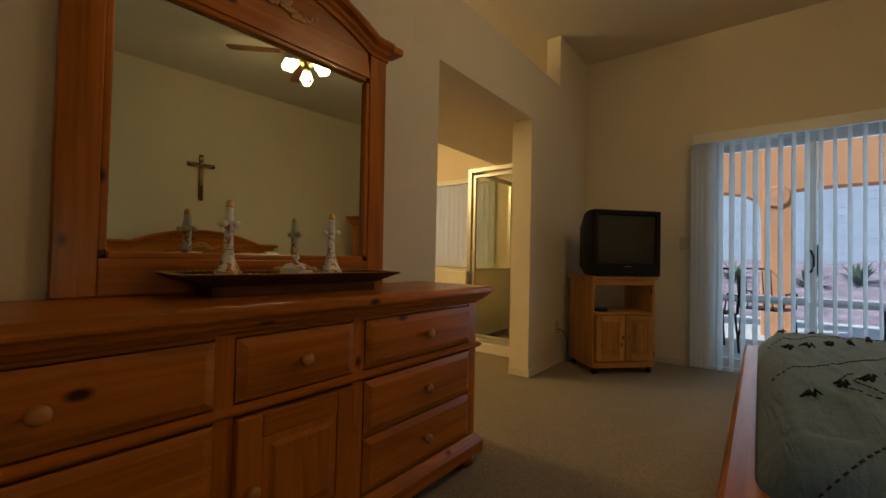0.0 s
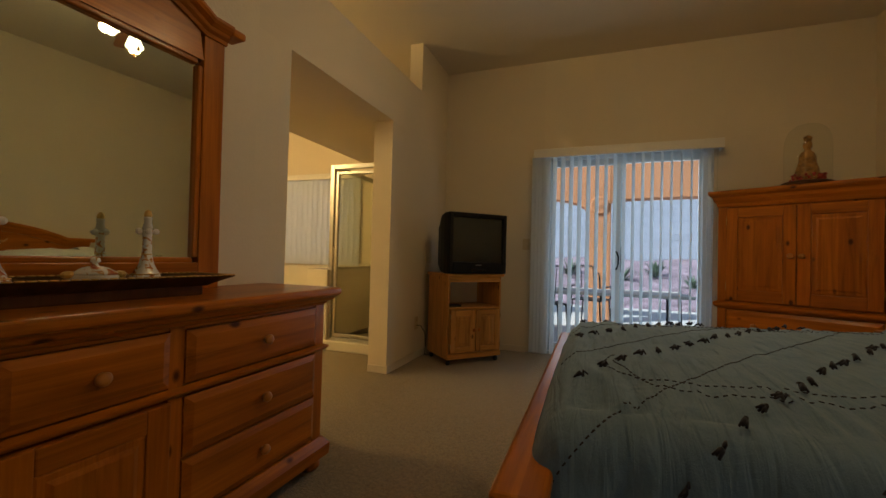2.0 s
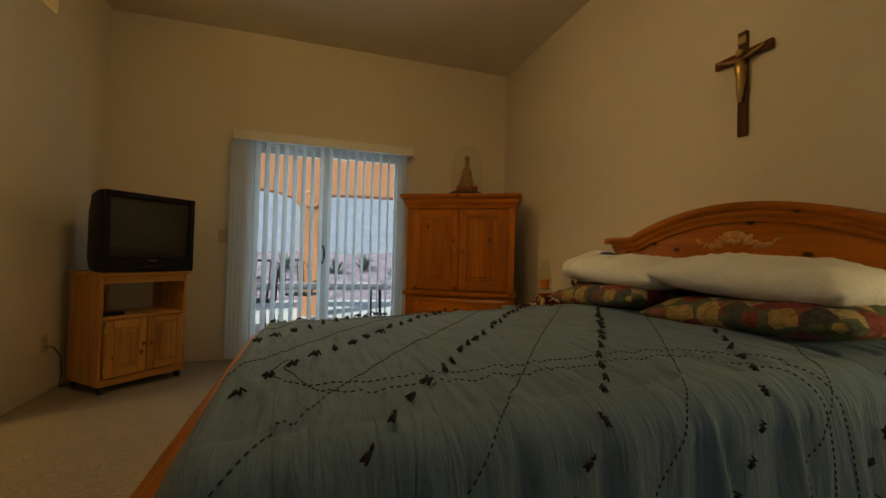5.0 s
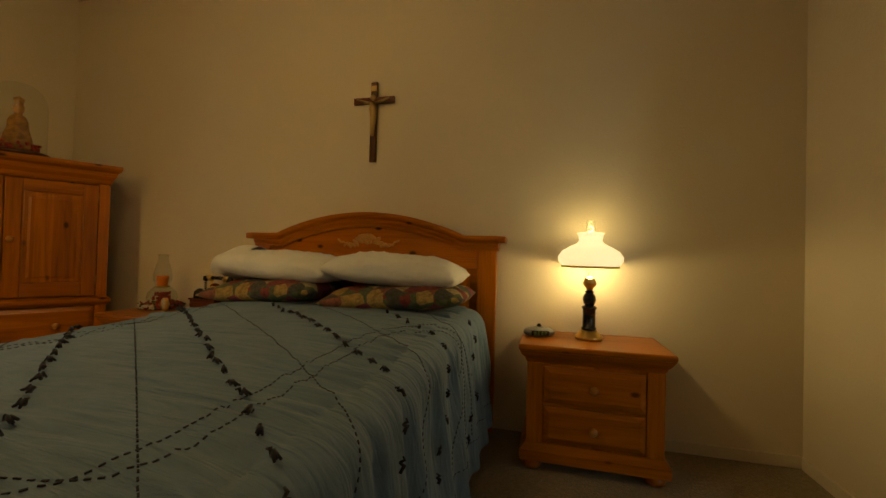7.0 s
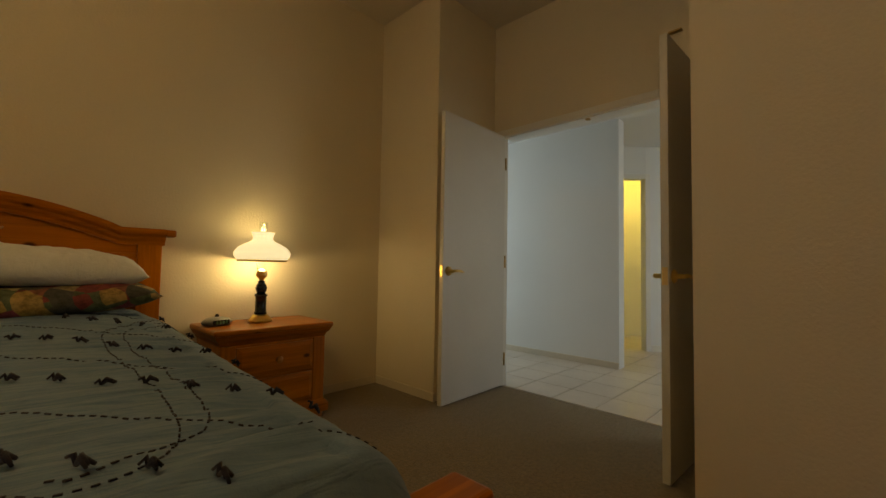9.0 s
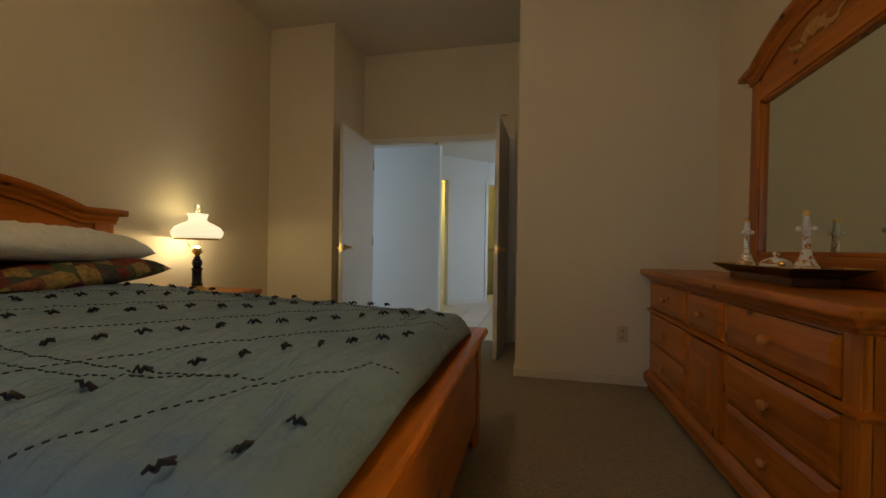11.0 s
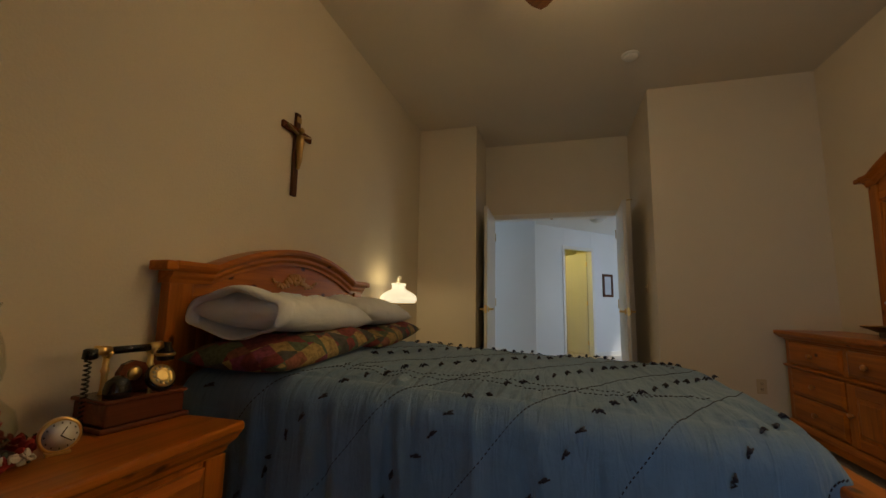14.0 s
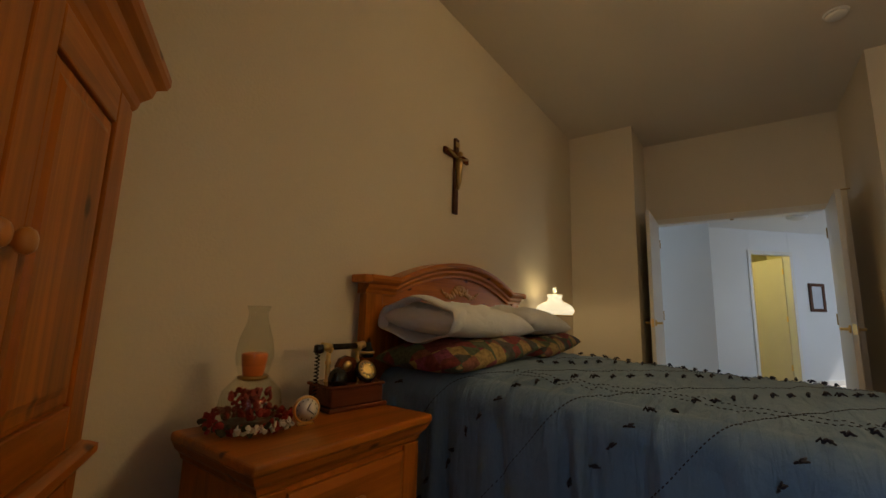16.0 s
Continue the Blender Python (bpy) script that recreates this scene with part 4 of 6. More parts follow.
for s in (-1, 1):
    bm = bmesh.new()
    vs = bmesh.ops.create_uvsphere(bm, u_segments=8, v_segments=6, radius=0.014)["verts"]
    for v in vs:
        v.co = Vector((s * 0.06 + v.co.x * 1.4, v.co.y, 0.03 + v.co.z * 0.8))
    part("side_leaf", bm, GILT, pb, "gilt leaf handle")

# ---- television and its cart ----
CA = pose(-0.969, 3.953, 0, 0, 0, 47)
cart = thing("tv_cart", CA, "light pine television cart with two doors on casters", "tv cart")
cw2, cd2 = 0.56, 0.40
for s in (-1, 1):
    a, b_ = sorted((s * cw2 / 2, s * (cw2 / 2 - 0.018)))
    part("side_panel", box(a, b_, 0, cd2, 0.055, 0.785, 0.002), CART_Z, cart)
part("top", box(-cw2 / 2 - 0.02, cw2 / 2 + 0.02, -0.025, cd2 + 0.005, 0.785, 0.812, 0.006), CART_X, cart)
part("apron", box(-cw2 / 2 + 0.018, cw2 / 2 - 0.018, 0.0, 0.018, 0.735, 0.785, 0.002), CART_X, cart)
part("shelf", box(-cw2 / 2 + 0.018, cw2 / 2 - 0.018, 0.0, cd2 - 0.02, 0.49, 0.508, 0.002), CART_X, cart)
part("bottom", box(-cw2 / 2 + 0.018, cw2 / 2 - 0.018, 0.0, cd2, 0.085, 0.103, 0.002), CART_X, cart)
part("plinth", box(-cw2 / 2, cw2 / 2, -0.008, 0.0, 0.055, 0.105, 0.002), CART_X, cart)
part("back_panel", box(-cw2 / 2 + 0.018, cw2 / 2 - 0.018, cd2 - 0.008, cd2, 0.103, 0.49, 0), CART_Z, cart)
part("back_strip", box(-cw2 / 2 + 0.018, -0.05, cd2 - 0.008, cd2, 0.508, 0.785, 0), CART_Z, cart)
for s in (-1, 1):
    w = cw2 / 2 - 0.028
    d = part("door", box(-w / 2, w / 2, -0.016, 0, 0.112, 0.485, 0.003), CART_Z, cart, "raised-panel door")
    d.location = (s * (w / 2 + 0.004), 0, 0)
    for q in (-1, 1):
        a, b_ = sorted((q * w / 2, q * (w / 2 - 0.05)))
        part("frame_stile", box(a, b_, -0.024, -0.015, 0.112, 0.485, 0.003), CART_Z, d)
    for z in (0.112, 0.435):
        part("frame_rail", box(-w / 2 + 0.05, w / 2 - 0.05, -0.024, -0.015, z, z + 0.05, 0.003), CART_X, d)
    pn = part("panel", panel(w - 0.11, 0.26, 0.012, 0.016), CART_Z, d)
    pn.location = (0, -0.015, 0.2985)
    knob(d, -s * (w / 2 - 0.022), -0.024, 0.31, 0.75, PINE_Z)
    for z in (0.17, 0.43):
        part("hinge", box(s * (w / 2 - 0.002), s * (w / 2 + 0.01), -0.03, -0.012, z - 0.02, z + 0.02, 0.002), OLDBRASS, d, "dark brass hinge") if s > 0 else part("hinge", box(-w / 2 - 0.01, -w / 2 + 0.002, -0.03, -0.012, z - 0.02, z + 0.02, 0.002), OLDBRASS, d, "dark brass hinge")
for sx in (-1, 1):
    for y in (0.03, cd2 - 0.03):
        c = part("caster", turned([(0.012, 0.04), (0.012, 0.058)], 10), RUBBER, cart, "black caster")
        c.location = (sx * (cw2 / 2 - 0.03), y, 0)
        part("wheel", turned([(0.008, -0.012), (0.024, -0.010), (0.024, 0.010), (0.008, 0.012)], 16, axis="x", at=(0, 0, 0.024)), RUBBER, c)

tv = thing("television", CA @ pose(0.0, 0.0, 0.812), "black tube television with a dark curved screen", "television")
tw, th_ = 0.60, 0.545
bm = bmesh.new()
loops = []
for y, wx, z0, z1 in ((-0.02, 0.5, 0.0, 1.0), (0.06, 0.5, 0.0, 1.0), (0.16, 0.47, 0.02, 0.97), (0.36, 0.34, 0.1, 0.82), (0.40, 0.32, 0.12, 0.8)):
    loops.append([bm.verts.new((sx * wx * tw, y, z0 * th_ if q == 0 else z1 * th_)) for sx, q in ((-1, 0), (1, 0), (1, 1), (-1, 1))])
for a, b_ in zip(loops, loops[1:]):
    for k in range(4):
        bm.faces.new((a[k], a[(k + 1) % 4], b_[(k + 1) % 4], b_[k]))
bm.faces.new(loops[0])
bm.faces.new(loops[-1])
bmesh.ops.bevel(bm, geom=list(bm.edges), offset=0.008, segments=2, affect="EDGES")
part("cabinet", bm, TVBLACK, tv)
for s in (-1, 1):
    a, b_ = sorted((s * 0.30, s * 0.262))
    part("bezel_side", box(a, b_, -0.045, -0.015, 0.0, 0.545, 0.007), TVBLACK, tv)
part("bezel_top", box(-0.262, 0.262, -0.045, -0.015, 0.505, 0.545, 0.007), TVBLACK, tv)
part("bezel_bottom", box(-0.262, 0.262, -0.045, -0.015, 0.0, 0.105, 0.007), TVBLACK, tv)
bm = bmesh.new()
g = [[bm.verts.new((-0.265 + 0.53 * i / 16, -0.022 - 0.014 * (1 - (2 * i / 16 - 1) ** 2) * (1 - (2 * j / 12 - 1) ** 2) ** 0.5, 0.10 + 0.41 * j / 12)) for i in range(17)] for j in range(13)]
for j in range(12):
    for i in range(16):
        bm.faces.new((g[j][i], g[j][i + 1], g[j + 1][i + 1], g[j + 1][i])).smooth = True
part("screen", bm, SCREEN, tv, "dark curved tube glass")
part("maker_plate", box(-0.03, 0.03, -0.0475, -0.0445, 0.075, 0.083, 0.001), SILVERP, tv, "small silver plate")
part("button_strip", box(-0.08, 0.08, -0.047, -0.0445, 0.02, 0.045, 0.001), BLACK, tv)
single("remote_box", box(-0.06, 0.06, -0.03, 0.03, 0, 0.02, 0.004), TVBLACK, "small flat black box on the cart shelf", "box", CA @ pose(-0.16, 0.1, 0.508))
cord = single("power_cord", tube([(XL + 0.012, 3.90, 0.31), (XL + 0.05, 3.905, 0.305), (XL + 0.085, 3.92, 0.24), (XL + 0.09, 3.93, 0.12), (XL + 0.07, 3.95, 0.03), (XL + 0.06, 4.02, 0.012), (XL + 0.12, 4.2, 0.01)], 0.004), RUBBER, "thin dark power cord plugged into the outlet", "cord")
single("video_cord", tube([(0.0, 0, 0.16), (0.006, 0.0, 0.06), (0.0, -0.01, 0.006), (-0.04, -0.04, 0.004)], 0.004), RUBBER, "black cable hanging onto the cart shelf", "cord", CA @ pose(-0.12, 0.3, 0.508))

# ---- bed ----
BC = 1.965
bed = thing("bed", pose(2.13, BC, 0, 0, 0, -90), "pine bed with an arched headboard and low footboard", "bed")
# local: x across the bed, front (foot) towards -y, wall at y = 0
HW = 1.62
for s in (-1, 1):
    a, b_ = sorted((s * HW / 2, s * (HW / 2 - 0.11)))
    part("headboard_post", box(a, b_, -0.06, -0.012, 0, 1.075, 0.005), PINE_Z, bed)
    pn = part("side_panel", panel(0.16, 0.5, 0.014, 0.02), PINE_Z, bed)
    pn.location = (s * (HW / 2 - 0.235), -0.042, 0.72)
HP = arch_path(HW / 2 + 0.01, 0.20, 1.085, 0.135)
part("headboard_panel", prism(bmesh.new(), [(-HW / 2 + 0.11, 0.3), (HW / 2 - 0.11, 0.3), (HW / 2 - 0.11, 1.08)] + [(x, z) for x, z in reversed(HP) if abs(x) <= HW / 2 - 0.12] + [(-HW / 2 + 0.11, 1.08)], -0.045, -0.018), PINE_X, bed, "broad arched pine panel")
part("headboard_rail", box(-HW / 2 + 0.11, HW / 2 - 0.11, -0.055, -0.044, 0.93, 0.99, 0.004), PINE_X, bed)
part("headboard_moulding", sweep(bmesh.new(), HP, [(0.008, -0.05), (0.062, -0.05), (0.066, -0.034), (0.078, -0.020), (0.082, -0.006), (0.100, 0.008), (0.106, 0.020), (0.106, 0.036), (0.008, 0.036)]), PINE_X, bed, "stepped crown moulding")
for s in (-1, 1):
    a, b_ = sorted((s * (HW / 2 + 0.005), s * (HW / 2 + 0.055)))
    part("crown_end", box(a, b_, -0.104, -0.008, 1.082, 1.12, 0.008), PINE_X, bed)
applique(bed, 0.0, -0.05, 1.085, 0.40, 0.075)
FY = -2.212
FW = 1.70
for s in (-1, 1):
    a, b_ = sorted((s * FW / 2, s * (FW / 2 - 0.09)))
    part("footboard_post", box(a, b_, FY - 0.022, FY + 0.022, 0, 0.505, 0.005), PINE_Z, bed)
    a, b_ = sorted((s * 0.690, s * 0.665))
    part("side_rail", box(a, b_, FY + 0.015, -0.06, 0.16, 0.33, 0.004), PINE_Y, bed)
part("footboard_panel", box(-FW / 2 + 0.09, FW / 2 - 0.09, FY - 0.015, FY + 0.015, 0.12, 0.505, 0.003), PINE_X, bed)
part("footboard_cap", box(-FW / 2 - 0.035, FW / 2 + 0.035, FY - 0.052, FY + 0.052, 0.505, 0.54, 0.012, 3), PINE_X, bed, "broad flat top rail")
part("footboard_moulding", cornice(bmesh.new(), FW - 0.002, FY - 0.022, FY + 0.022, [(0.0, 0.465), (0.008, 0.472), (0.016, 0.49), (0.026, 0.505)]), PINE_X, bed)
mattress = single("mattress", box(0.05, 1.99, BC - 0.68, BC + 0.68, 0.33, 0.60, 0.06, 4), MATTRESS, "thick queen mattress under the quilt", "mattress")
single("box_spring", box(0.05, 1.99, BC - 0.655, BC + 0.655, 0.14, 0.328, 0.02, 3), MATTRESS, "box spring set in the bed frame", "box spring")
part("slat_deck", box(-0.665, 0.665, FY + 0.04, -0.07, 0.105, 0.138, 0.003), PINE_X, bed)

# quilt: one sheet over the bed, in x and unfolded width w
QH, QR = 0.655, 0.105


def quilt_point(x, w):
    s = abs(w - BC)
    side = 1 if w > BC else -1
    top = 0.668 + 0.067 * min(1, max(0, x / 1.6)) + 0.006 * noise.noise((x * 2.2, w * 2.2, 0))
    drop = 0.0
    if x < 0.0:
        u = -x / 0.08
        drop = 0.080 * u * u if u < 1 else 0.080 + (u - 1) * 0.36
    wr = noise.noise((x * 7, w * 2.5, 3.0))
    if s <= QH:
        z = top - 0.035 * (s / QH) ** 3
        near = max(0, (s - 0.3) / (QH - 0.3)) ** 2
        z += 0.005 * noise.noise((x * 13, w * 5, 1.7)) + 0.0022 * noise.noise((x * 38, w * 9, 4.2)) + 0.006 * near * math.sin(x * 42 + 5 * wr) + (0.006 + 0.012 * near) * noise.noise((x * 30 + 3 * wr, w * 2.6, 8.0)) + 0.0022 * noise.noise((x * 62, w * 6, 5.0))
        return Vector((x, BC + side * s, z - drop))
    a = (s - QH) / QR
    f = 0.004 + 0.011 * min(1, max(0, (s - QH) / 0.35))
    fold = f * math.sin(x * 30 + 4 * wr + (0 if side > 0 else 2.0)) + 0.5 * f * math.sin(x * 57 + 3 * wr)
    if a < math.pi / 2:
        return Vector((x, BC + side * (QH + QR * math.sin(a) + fold * a * 0.5), top - 0.035 - QR * (1 - math.cos(a)) - drop))
    down = (s - QH - QR * math.pi / 2)
    corner = max(0, 1 - (x + 0.06) / 0.35) if side > 0 else 0
    flare = max(0, 1 - (x + 0.06) / 0.7) if side < 0 else 0
    out = (0.07 if side > 0 else 0.13) * down + (0.10 * corner + 0.28 * flare) * down
    return Vector((x - 0.10 * corner * down, BC + side * (QH + QR + out + fold), top - 0.035 - QR - down - drop * (0.75 - 0.5 * corner)))


def quilt_frame(x, w):
    p = quilt_point(x, w)
    du = (quilt_point(x + 0.01, w) - p).normalized()
    dv = (quilt_point(x, w + 0.01) - p).normalized()
    return p, du, dv, du.cross(dv).normalized()


W0, W1, X0, X1 = BC - 1.30, BC + 1.30, -0.082, 2.03
nx, nw = 300, 210
bm = bmesh.new()
grid = [[bm.verts.new(quilt_point(X0 + (X1 - X0) * i / nx, W0 + (W1 - W0) * j / nw)) for j in range(nw + 1)] for i in range(nx + 1)]
for i in range(nx):
    for j in range(nw):
        bm.faces.new((grid[i][j], grid[i + 1][j], grid[i + 1][j + 1], grid[i][j + 1])).smooth = True
quilt = thing("quilt", pose(0, 0, 0), "light blue quilt with navy yarn tufts draped over the bed", "quilt")
sheet = part("cover", bm, QUILT, quilt)
sol = sheet.modifiers.new("thick", "SOLIDIFY")
sol.thickness, sol.offset = 0.012, -1


def tuft_mesh(seed):
    rng = random.Random(seed)
    bm = bmesh.new()
    for k in range(5):
        a = rng.uniform(-0.45, 0.45) + (math.pi if k == 4 else 0)
        ln = rng.uniform(0.015, 0.027) * (0.5 if k == 4 else 1)
        pts = [(0, 0, 0.002), (0.35 * ln * math.cos(a), 0.35 * ln * math.sin(a), rng.uniform(0.008, 0.016)), (ln * math.cos(a), ln * math.sin(a), rng.uniform(0.002, 0.012))]
        t = tube(pts, [0.0036, 0.0042, 0.0024], 6)
        tmp = bpy.data.meshes.new("tuft_tmp")
        t.to_mesh(tmp)
        t.free()
        bm.from_mesh(tmp)
        bpy.data.meshes.remove(tmp)
    return mesh_of("tuft", bm, NAVY)


tufts = [tuft_mesh(k) for k in range(5)]
SL = 1.28
ROWS = (-1.66, -1.22, -0.80, -0.38, 0.02, 0.47, 0.95, 1.42, 1.89)
rng = random.Random(11)


def on_surface(x, w, ang):
    p, du, dv, nn = quilt_frame(x, w)
    if nn.length < 0.5:
        nn = Vector((0, 0, 1))
    if nn.z < 0 and abs(w - BC) < QH:
        nn = -nn
    m = Matrix.Identity(4)
    u = (du * math.cos(ang) + dv * math.sin(ang)).normalized()
    v = nn.cross(u).normalized()
    for k in range(3):
        m[k][0], m[k][1], m[k][2], m[k][3] = u[k], v[k], nn[k], p[k] + nn[k] * 0.004
    return m


for c in ROWS:
    w = W0 + 0.09
    while w < W1 - 0.06:
        x = c + (w - 1.5) / SL
        if -0.02 < x < 1.93 and not (x > 1.5 and abs(w - BC) < 0.7):
            share("tuft", rng.choice(tufts), quilt, on_surface(x + rng.uniform(-0.006, 0.006), w, math.atan(SL) + math.pi + rng.uniform(-0.7, 0.7)))
        w += 0.068
bm = bmesh.new()


def stitches(path, step=0.017, dash=0.009):
    """Short navy dashes laid along a path in x and w."""
    for _ in range(3):
        cut = [path[0]]
        for (xa, wa), (xb, wb) in zip(path, path[1:]):
            cut += [(xa * 0.75 + xb * 0.25, wa * 0.75 + wb * 0.25), (xa * 0.25 + xb * 0.75, wa * 0.25 + wb * 0.75)]
        path = cut + [path[-1]] if len(path) < 40 else path
    carry = 0.0
    for (xa, wa), (xb, wb) in zip(path, path[1:]):
        d = math.hypot(xb - xa, wb - wa)
        t = carry
        while t < d:
            x, w = xa + (xb - xa) * t / d, wa + (wb - wa) * t / d
            if X0 + 0.03 < x < X1 - 0.05 and W0 + 0.02 < w < W1 - 0.02:
                m = on_surface(x, w, math.atan2(wb - wa, xb - xa))
                vs = bmesh.ops.create_cube(bm, size=1)["verts"]
                for v in vs:
                    v.co = m @ Vector((v.co.x * dash, v.co.y * 0.0032, v.co.z * 0.002 - 0.0025))
            t += step
        carry = t - d


for c in [(a + b_) / 2 for a, b_ in zip(ROWS, ROWS[1:])]:
    stitches([(c + (w - 1.5) / SL, w) for w in np.linspace(W0, W1, 60)])
for o in (0.0, 0.055):
    wave = [(0.10 + 0.03 * o, 1.72 - o), (0.06 + o * 0.6, 1.64), (0.09 + o, 1.55 - o * 0.3), (0.2, 1.495 - o), (0.5, 1.49 - o), (0.9, 1.52 - o), (1.2, 1.50 - o), (1.36 - o, 1.40 - o), (1.42 - o, 1.28), (1.44 - o, 1.10), (1.42 - o, 0.8)]
    stitches(wave)
    stitches([(0.15 + o, 2.4), (0.5, 2.45 + o), (0.9, 2.4 + o), (1.2, 2.48 + o), (1.5, 2.44 + o)])
stitches([(x, W1 - 0.12) for x in np.linspace(0, 1.9, 30)])
stitches([(x, W0 + 0.12) for x in np.linspace(0, 1.9, 30)])
part("stitching", bm, NAVY, quilt, "navy running stitches")


# pillows
def cushion(w, d, h, seed, n=40):
    """A stuffed pillow: w along x, d along y, standing h high, resting on z = 0."""
    bm = bmesh.new()
    rows = []
    for side in (1, -1):
        g = []
        for i in range(n + 1):
            r = []
            for j in range(n + 1):
                u, v = 2 * i / n - 1, 2 * j / n - 1
                t = max(0.0, (1 - abs(u) ** 4.2)) ** 0.5 * max(0.0, (1 - abs(v) ** 3.2)) ** 0.5
                pinch = 1 - 0.07 * (abs(u) ** 2) * (1 - abs(v)) - 0.02
                pv = 1 - 0.08 * (abs(v) ** 2) * (1 - abs(u))
                wr = 0.016 * noise.noise((u * 3 + seed, v * 3, side * 2)) + 0.008 * noise.noise((u * 9 + seed, v * 5, side * 3)) + 0.004 * noise.noise((u * 22 + seed, v * 9, side * 3))
                z = h * 0.5 + side * (h * 0.5 * t + wr * t ** 0.5)
                if side < 0:
                    z = max(z, h * 0.5 - h * 0.36 * t) * 1.0
                r.append(bm.verts.new((u * w / 2 * pv, v * d / 2 * pinch, z)))
            g.append(r)
        rows.append(g)
    for s, g in zip((1, -1), rows):
        for i in range(n):
            for j in range(n):
                q = (g[i][j], g[i + 1][j], g[i + 1][j + 1], g[i][j + 1])
                f = bm.faces.new(q if s > 0 else tuple(reversed(q)))
                f.smooth = True
    bmesh.ops.remove_doubles(bm, verts=bm.verts, dist=0.0008)
    return bm


def drop_base(bm):
    z = min(v.co.z for v in bm.verts)
    for v in bm.verts:
        v.co.z -= z
    return bm


for y, sd, lean in ((1.62, 1.0, 10), (2.37, 7.0, 8)):
    single("patchwork_pillow", drop_base(cushion(0.74, 0.50, 0.155, sd)), PATCH, "patchwork print pillow lying at the headboard", "pillow", pose(1.79, y, 0.712, 0, -4, -90 + (2 if sd < 3 else -3)), "patchwork pillows")
wp = []
for y, sd, rz in ((1.66, 3.0, -88), (2.33, 9.0, -93)):
    p = thing("white_pillow", pose(1.83, y, 0.835, 2, 3, rz), "plump white cotton pillow on the patchwork pillow", "pillow", "white pillows")
    part("case", drop_base(cushion(0.72, 0.47, 0.19, sd)), COTTON, p)
    wp.append(p)
# open hem of the pillow case at its outer end
bm = bmesh.new()
rings = []
for k, (x, sc) in enumerate(((-0.24, 0.86), (-0.30, 1.0), (-0.345, 1.03), (-0.375, 0.98), (-0.37, 0.93), (-0.33, 0.88))):
    ring = []
    for i in range(36):
        a = 2 * math.pi * i / 36
        yy, zz = 0.215 * math.cos(a), 0.09 * math.sin(a)
        zz = zz - 0.005 * k - 0.015 * (k / 4) * (1 if math.sin(a) < 0 else 0.2)
        ring.append(bm.verts.new((x + 0.012 * math.sin(3 * a), yy * sc * 1.06, 0.09 + zz * sc + 0.008 * math.sin(5 * a))))
    rings.append(ring)
for a, b_ in zip(rings, rings[1:]):
    for i in range(36):
        bm.faces.new((a[i], a[(i + 1) % 36], b_[(i + 1) % 36], b_[i])).smooth = True
part("open_hem", bm, COTTON, wp[1], "open white hem")

# ---- crucifix ----
cr = thing("crucifix", pose(XR, 1.975, 1.59, 0, 0, -90), "dark wooden crucifix with a brass figure on the wall", "crucifix")
part("upright", box(-0.022, 0.022, -0.022, -0.002, 0, 0.515, 0.004), DARKWOOD, cr)
part("crossbar", box(-0.14, 0.14, -0.0235, -0.003, 0.375, 0.418, 0.004), MAHOGANY, cr)
bm = tube([(0, -0.034, 0.375), (0.004, -0.036, 0.33), (0.006, -0.034, 0.28), (0.003, -0.038, 0.22), (0.0, -0.032, 0.165)], [0.020, 0.026, 0.021, 0.017, 0.010], 10)
for s in (-1, 1):
    t = tube([(s * 0.012, -0.034, 0.372), (s * 0.06, -0.034, 0.385), (s * 0.115, -0.031, 0.402)], [0.010, 0.008, 0.006], 8)
    tmp = bpy.data.meshes.new("arm_tmp")
    t.to_mesh(tmp)
    t.free()
    bm.from_mesh(tmp)
    bpy.data.meshes.remove(tmp)
bmesh.ops.create_uvsphere(bm, u_segments=10, v_segments=8, radius=0.018, matrix=Matrix.Translation((0.004, -0.042, 0.405)))
part("figure", bm, OLDBRASS, cr, "plain brass figure")
part("name_plate", box(-0.020, 0.020, -0.026, -0.021, 0.455, 0.49, 0.001), OLDBRASS, cr, "brass plate")

# ---- nightstands ----


def nightstand(m, label):
    n = thing("nightstand", m, label, "nightstand", "pair of nightstands")
    w, d, h = 0.60, 0.40, 0.593
    part("carcass", box(-w / 2, w / 2, -d, 0, 0.09, 0.535, 0.004), PINE_Z, n)
    part("top", box(-w / 2 - 0.042, w / 2 + 0.042, -d - 0.042, 0.0, h - 0.03, h, 0.010, 3), PINE_X, n, "glossy pine top")
    part("top_moulding", cornice(bmesh.new(), w, -d, 0, [(0, 0.505), (0.006, 0.512), (0.010, 0.525), (0.024, 0.540), (0.030, 0.552), (0.036, h - 0.03)]), PINE_X, n)
    part("base_moulding", cornice(bmesh.new(), w, -d, 0, [(0.026, 0.048), (0.028, 0.095), (0.016, 0.112), (0.004, 0.124), (0, 0.126)]), PINE_X, n)
    for s in (-1, 1):
        a, b_ = sorted((s * w / 2, s * (w / 2 - 0.075)))
        part("stile", box(a, b_, -d - 0.012, -d, 0.126, 0.505, 0.003), PINE_Z, n)
    for z0, z1 in ((0.325, 0.490), (0.140, 0.305)):
        dr = part("drawer", drawer_front(w - 0.16, z1 - z0, 0.024), PINE_X, n)
        dr.location = (0, -d, (z0 + z1) / 2)
        knob(dr, 0, -0.024, 0, 1.0)
    part("rail", box(-w / 2 + 0.075, w / 2 - 0.075, -d - 0.008, -d, 0.307, 0.323, 0.002), PINE_X, n)
    for sx in (-1, 1):
        for y in (-d + 0.03, -0.05):
            bun_foot(n, sx * (w / 2 - 0.03), y, 0.05, 0.046)
    return n


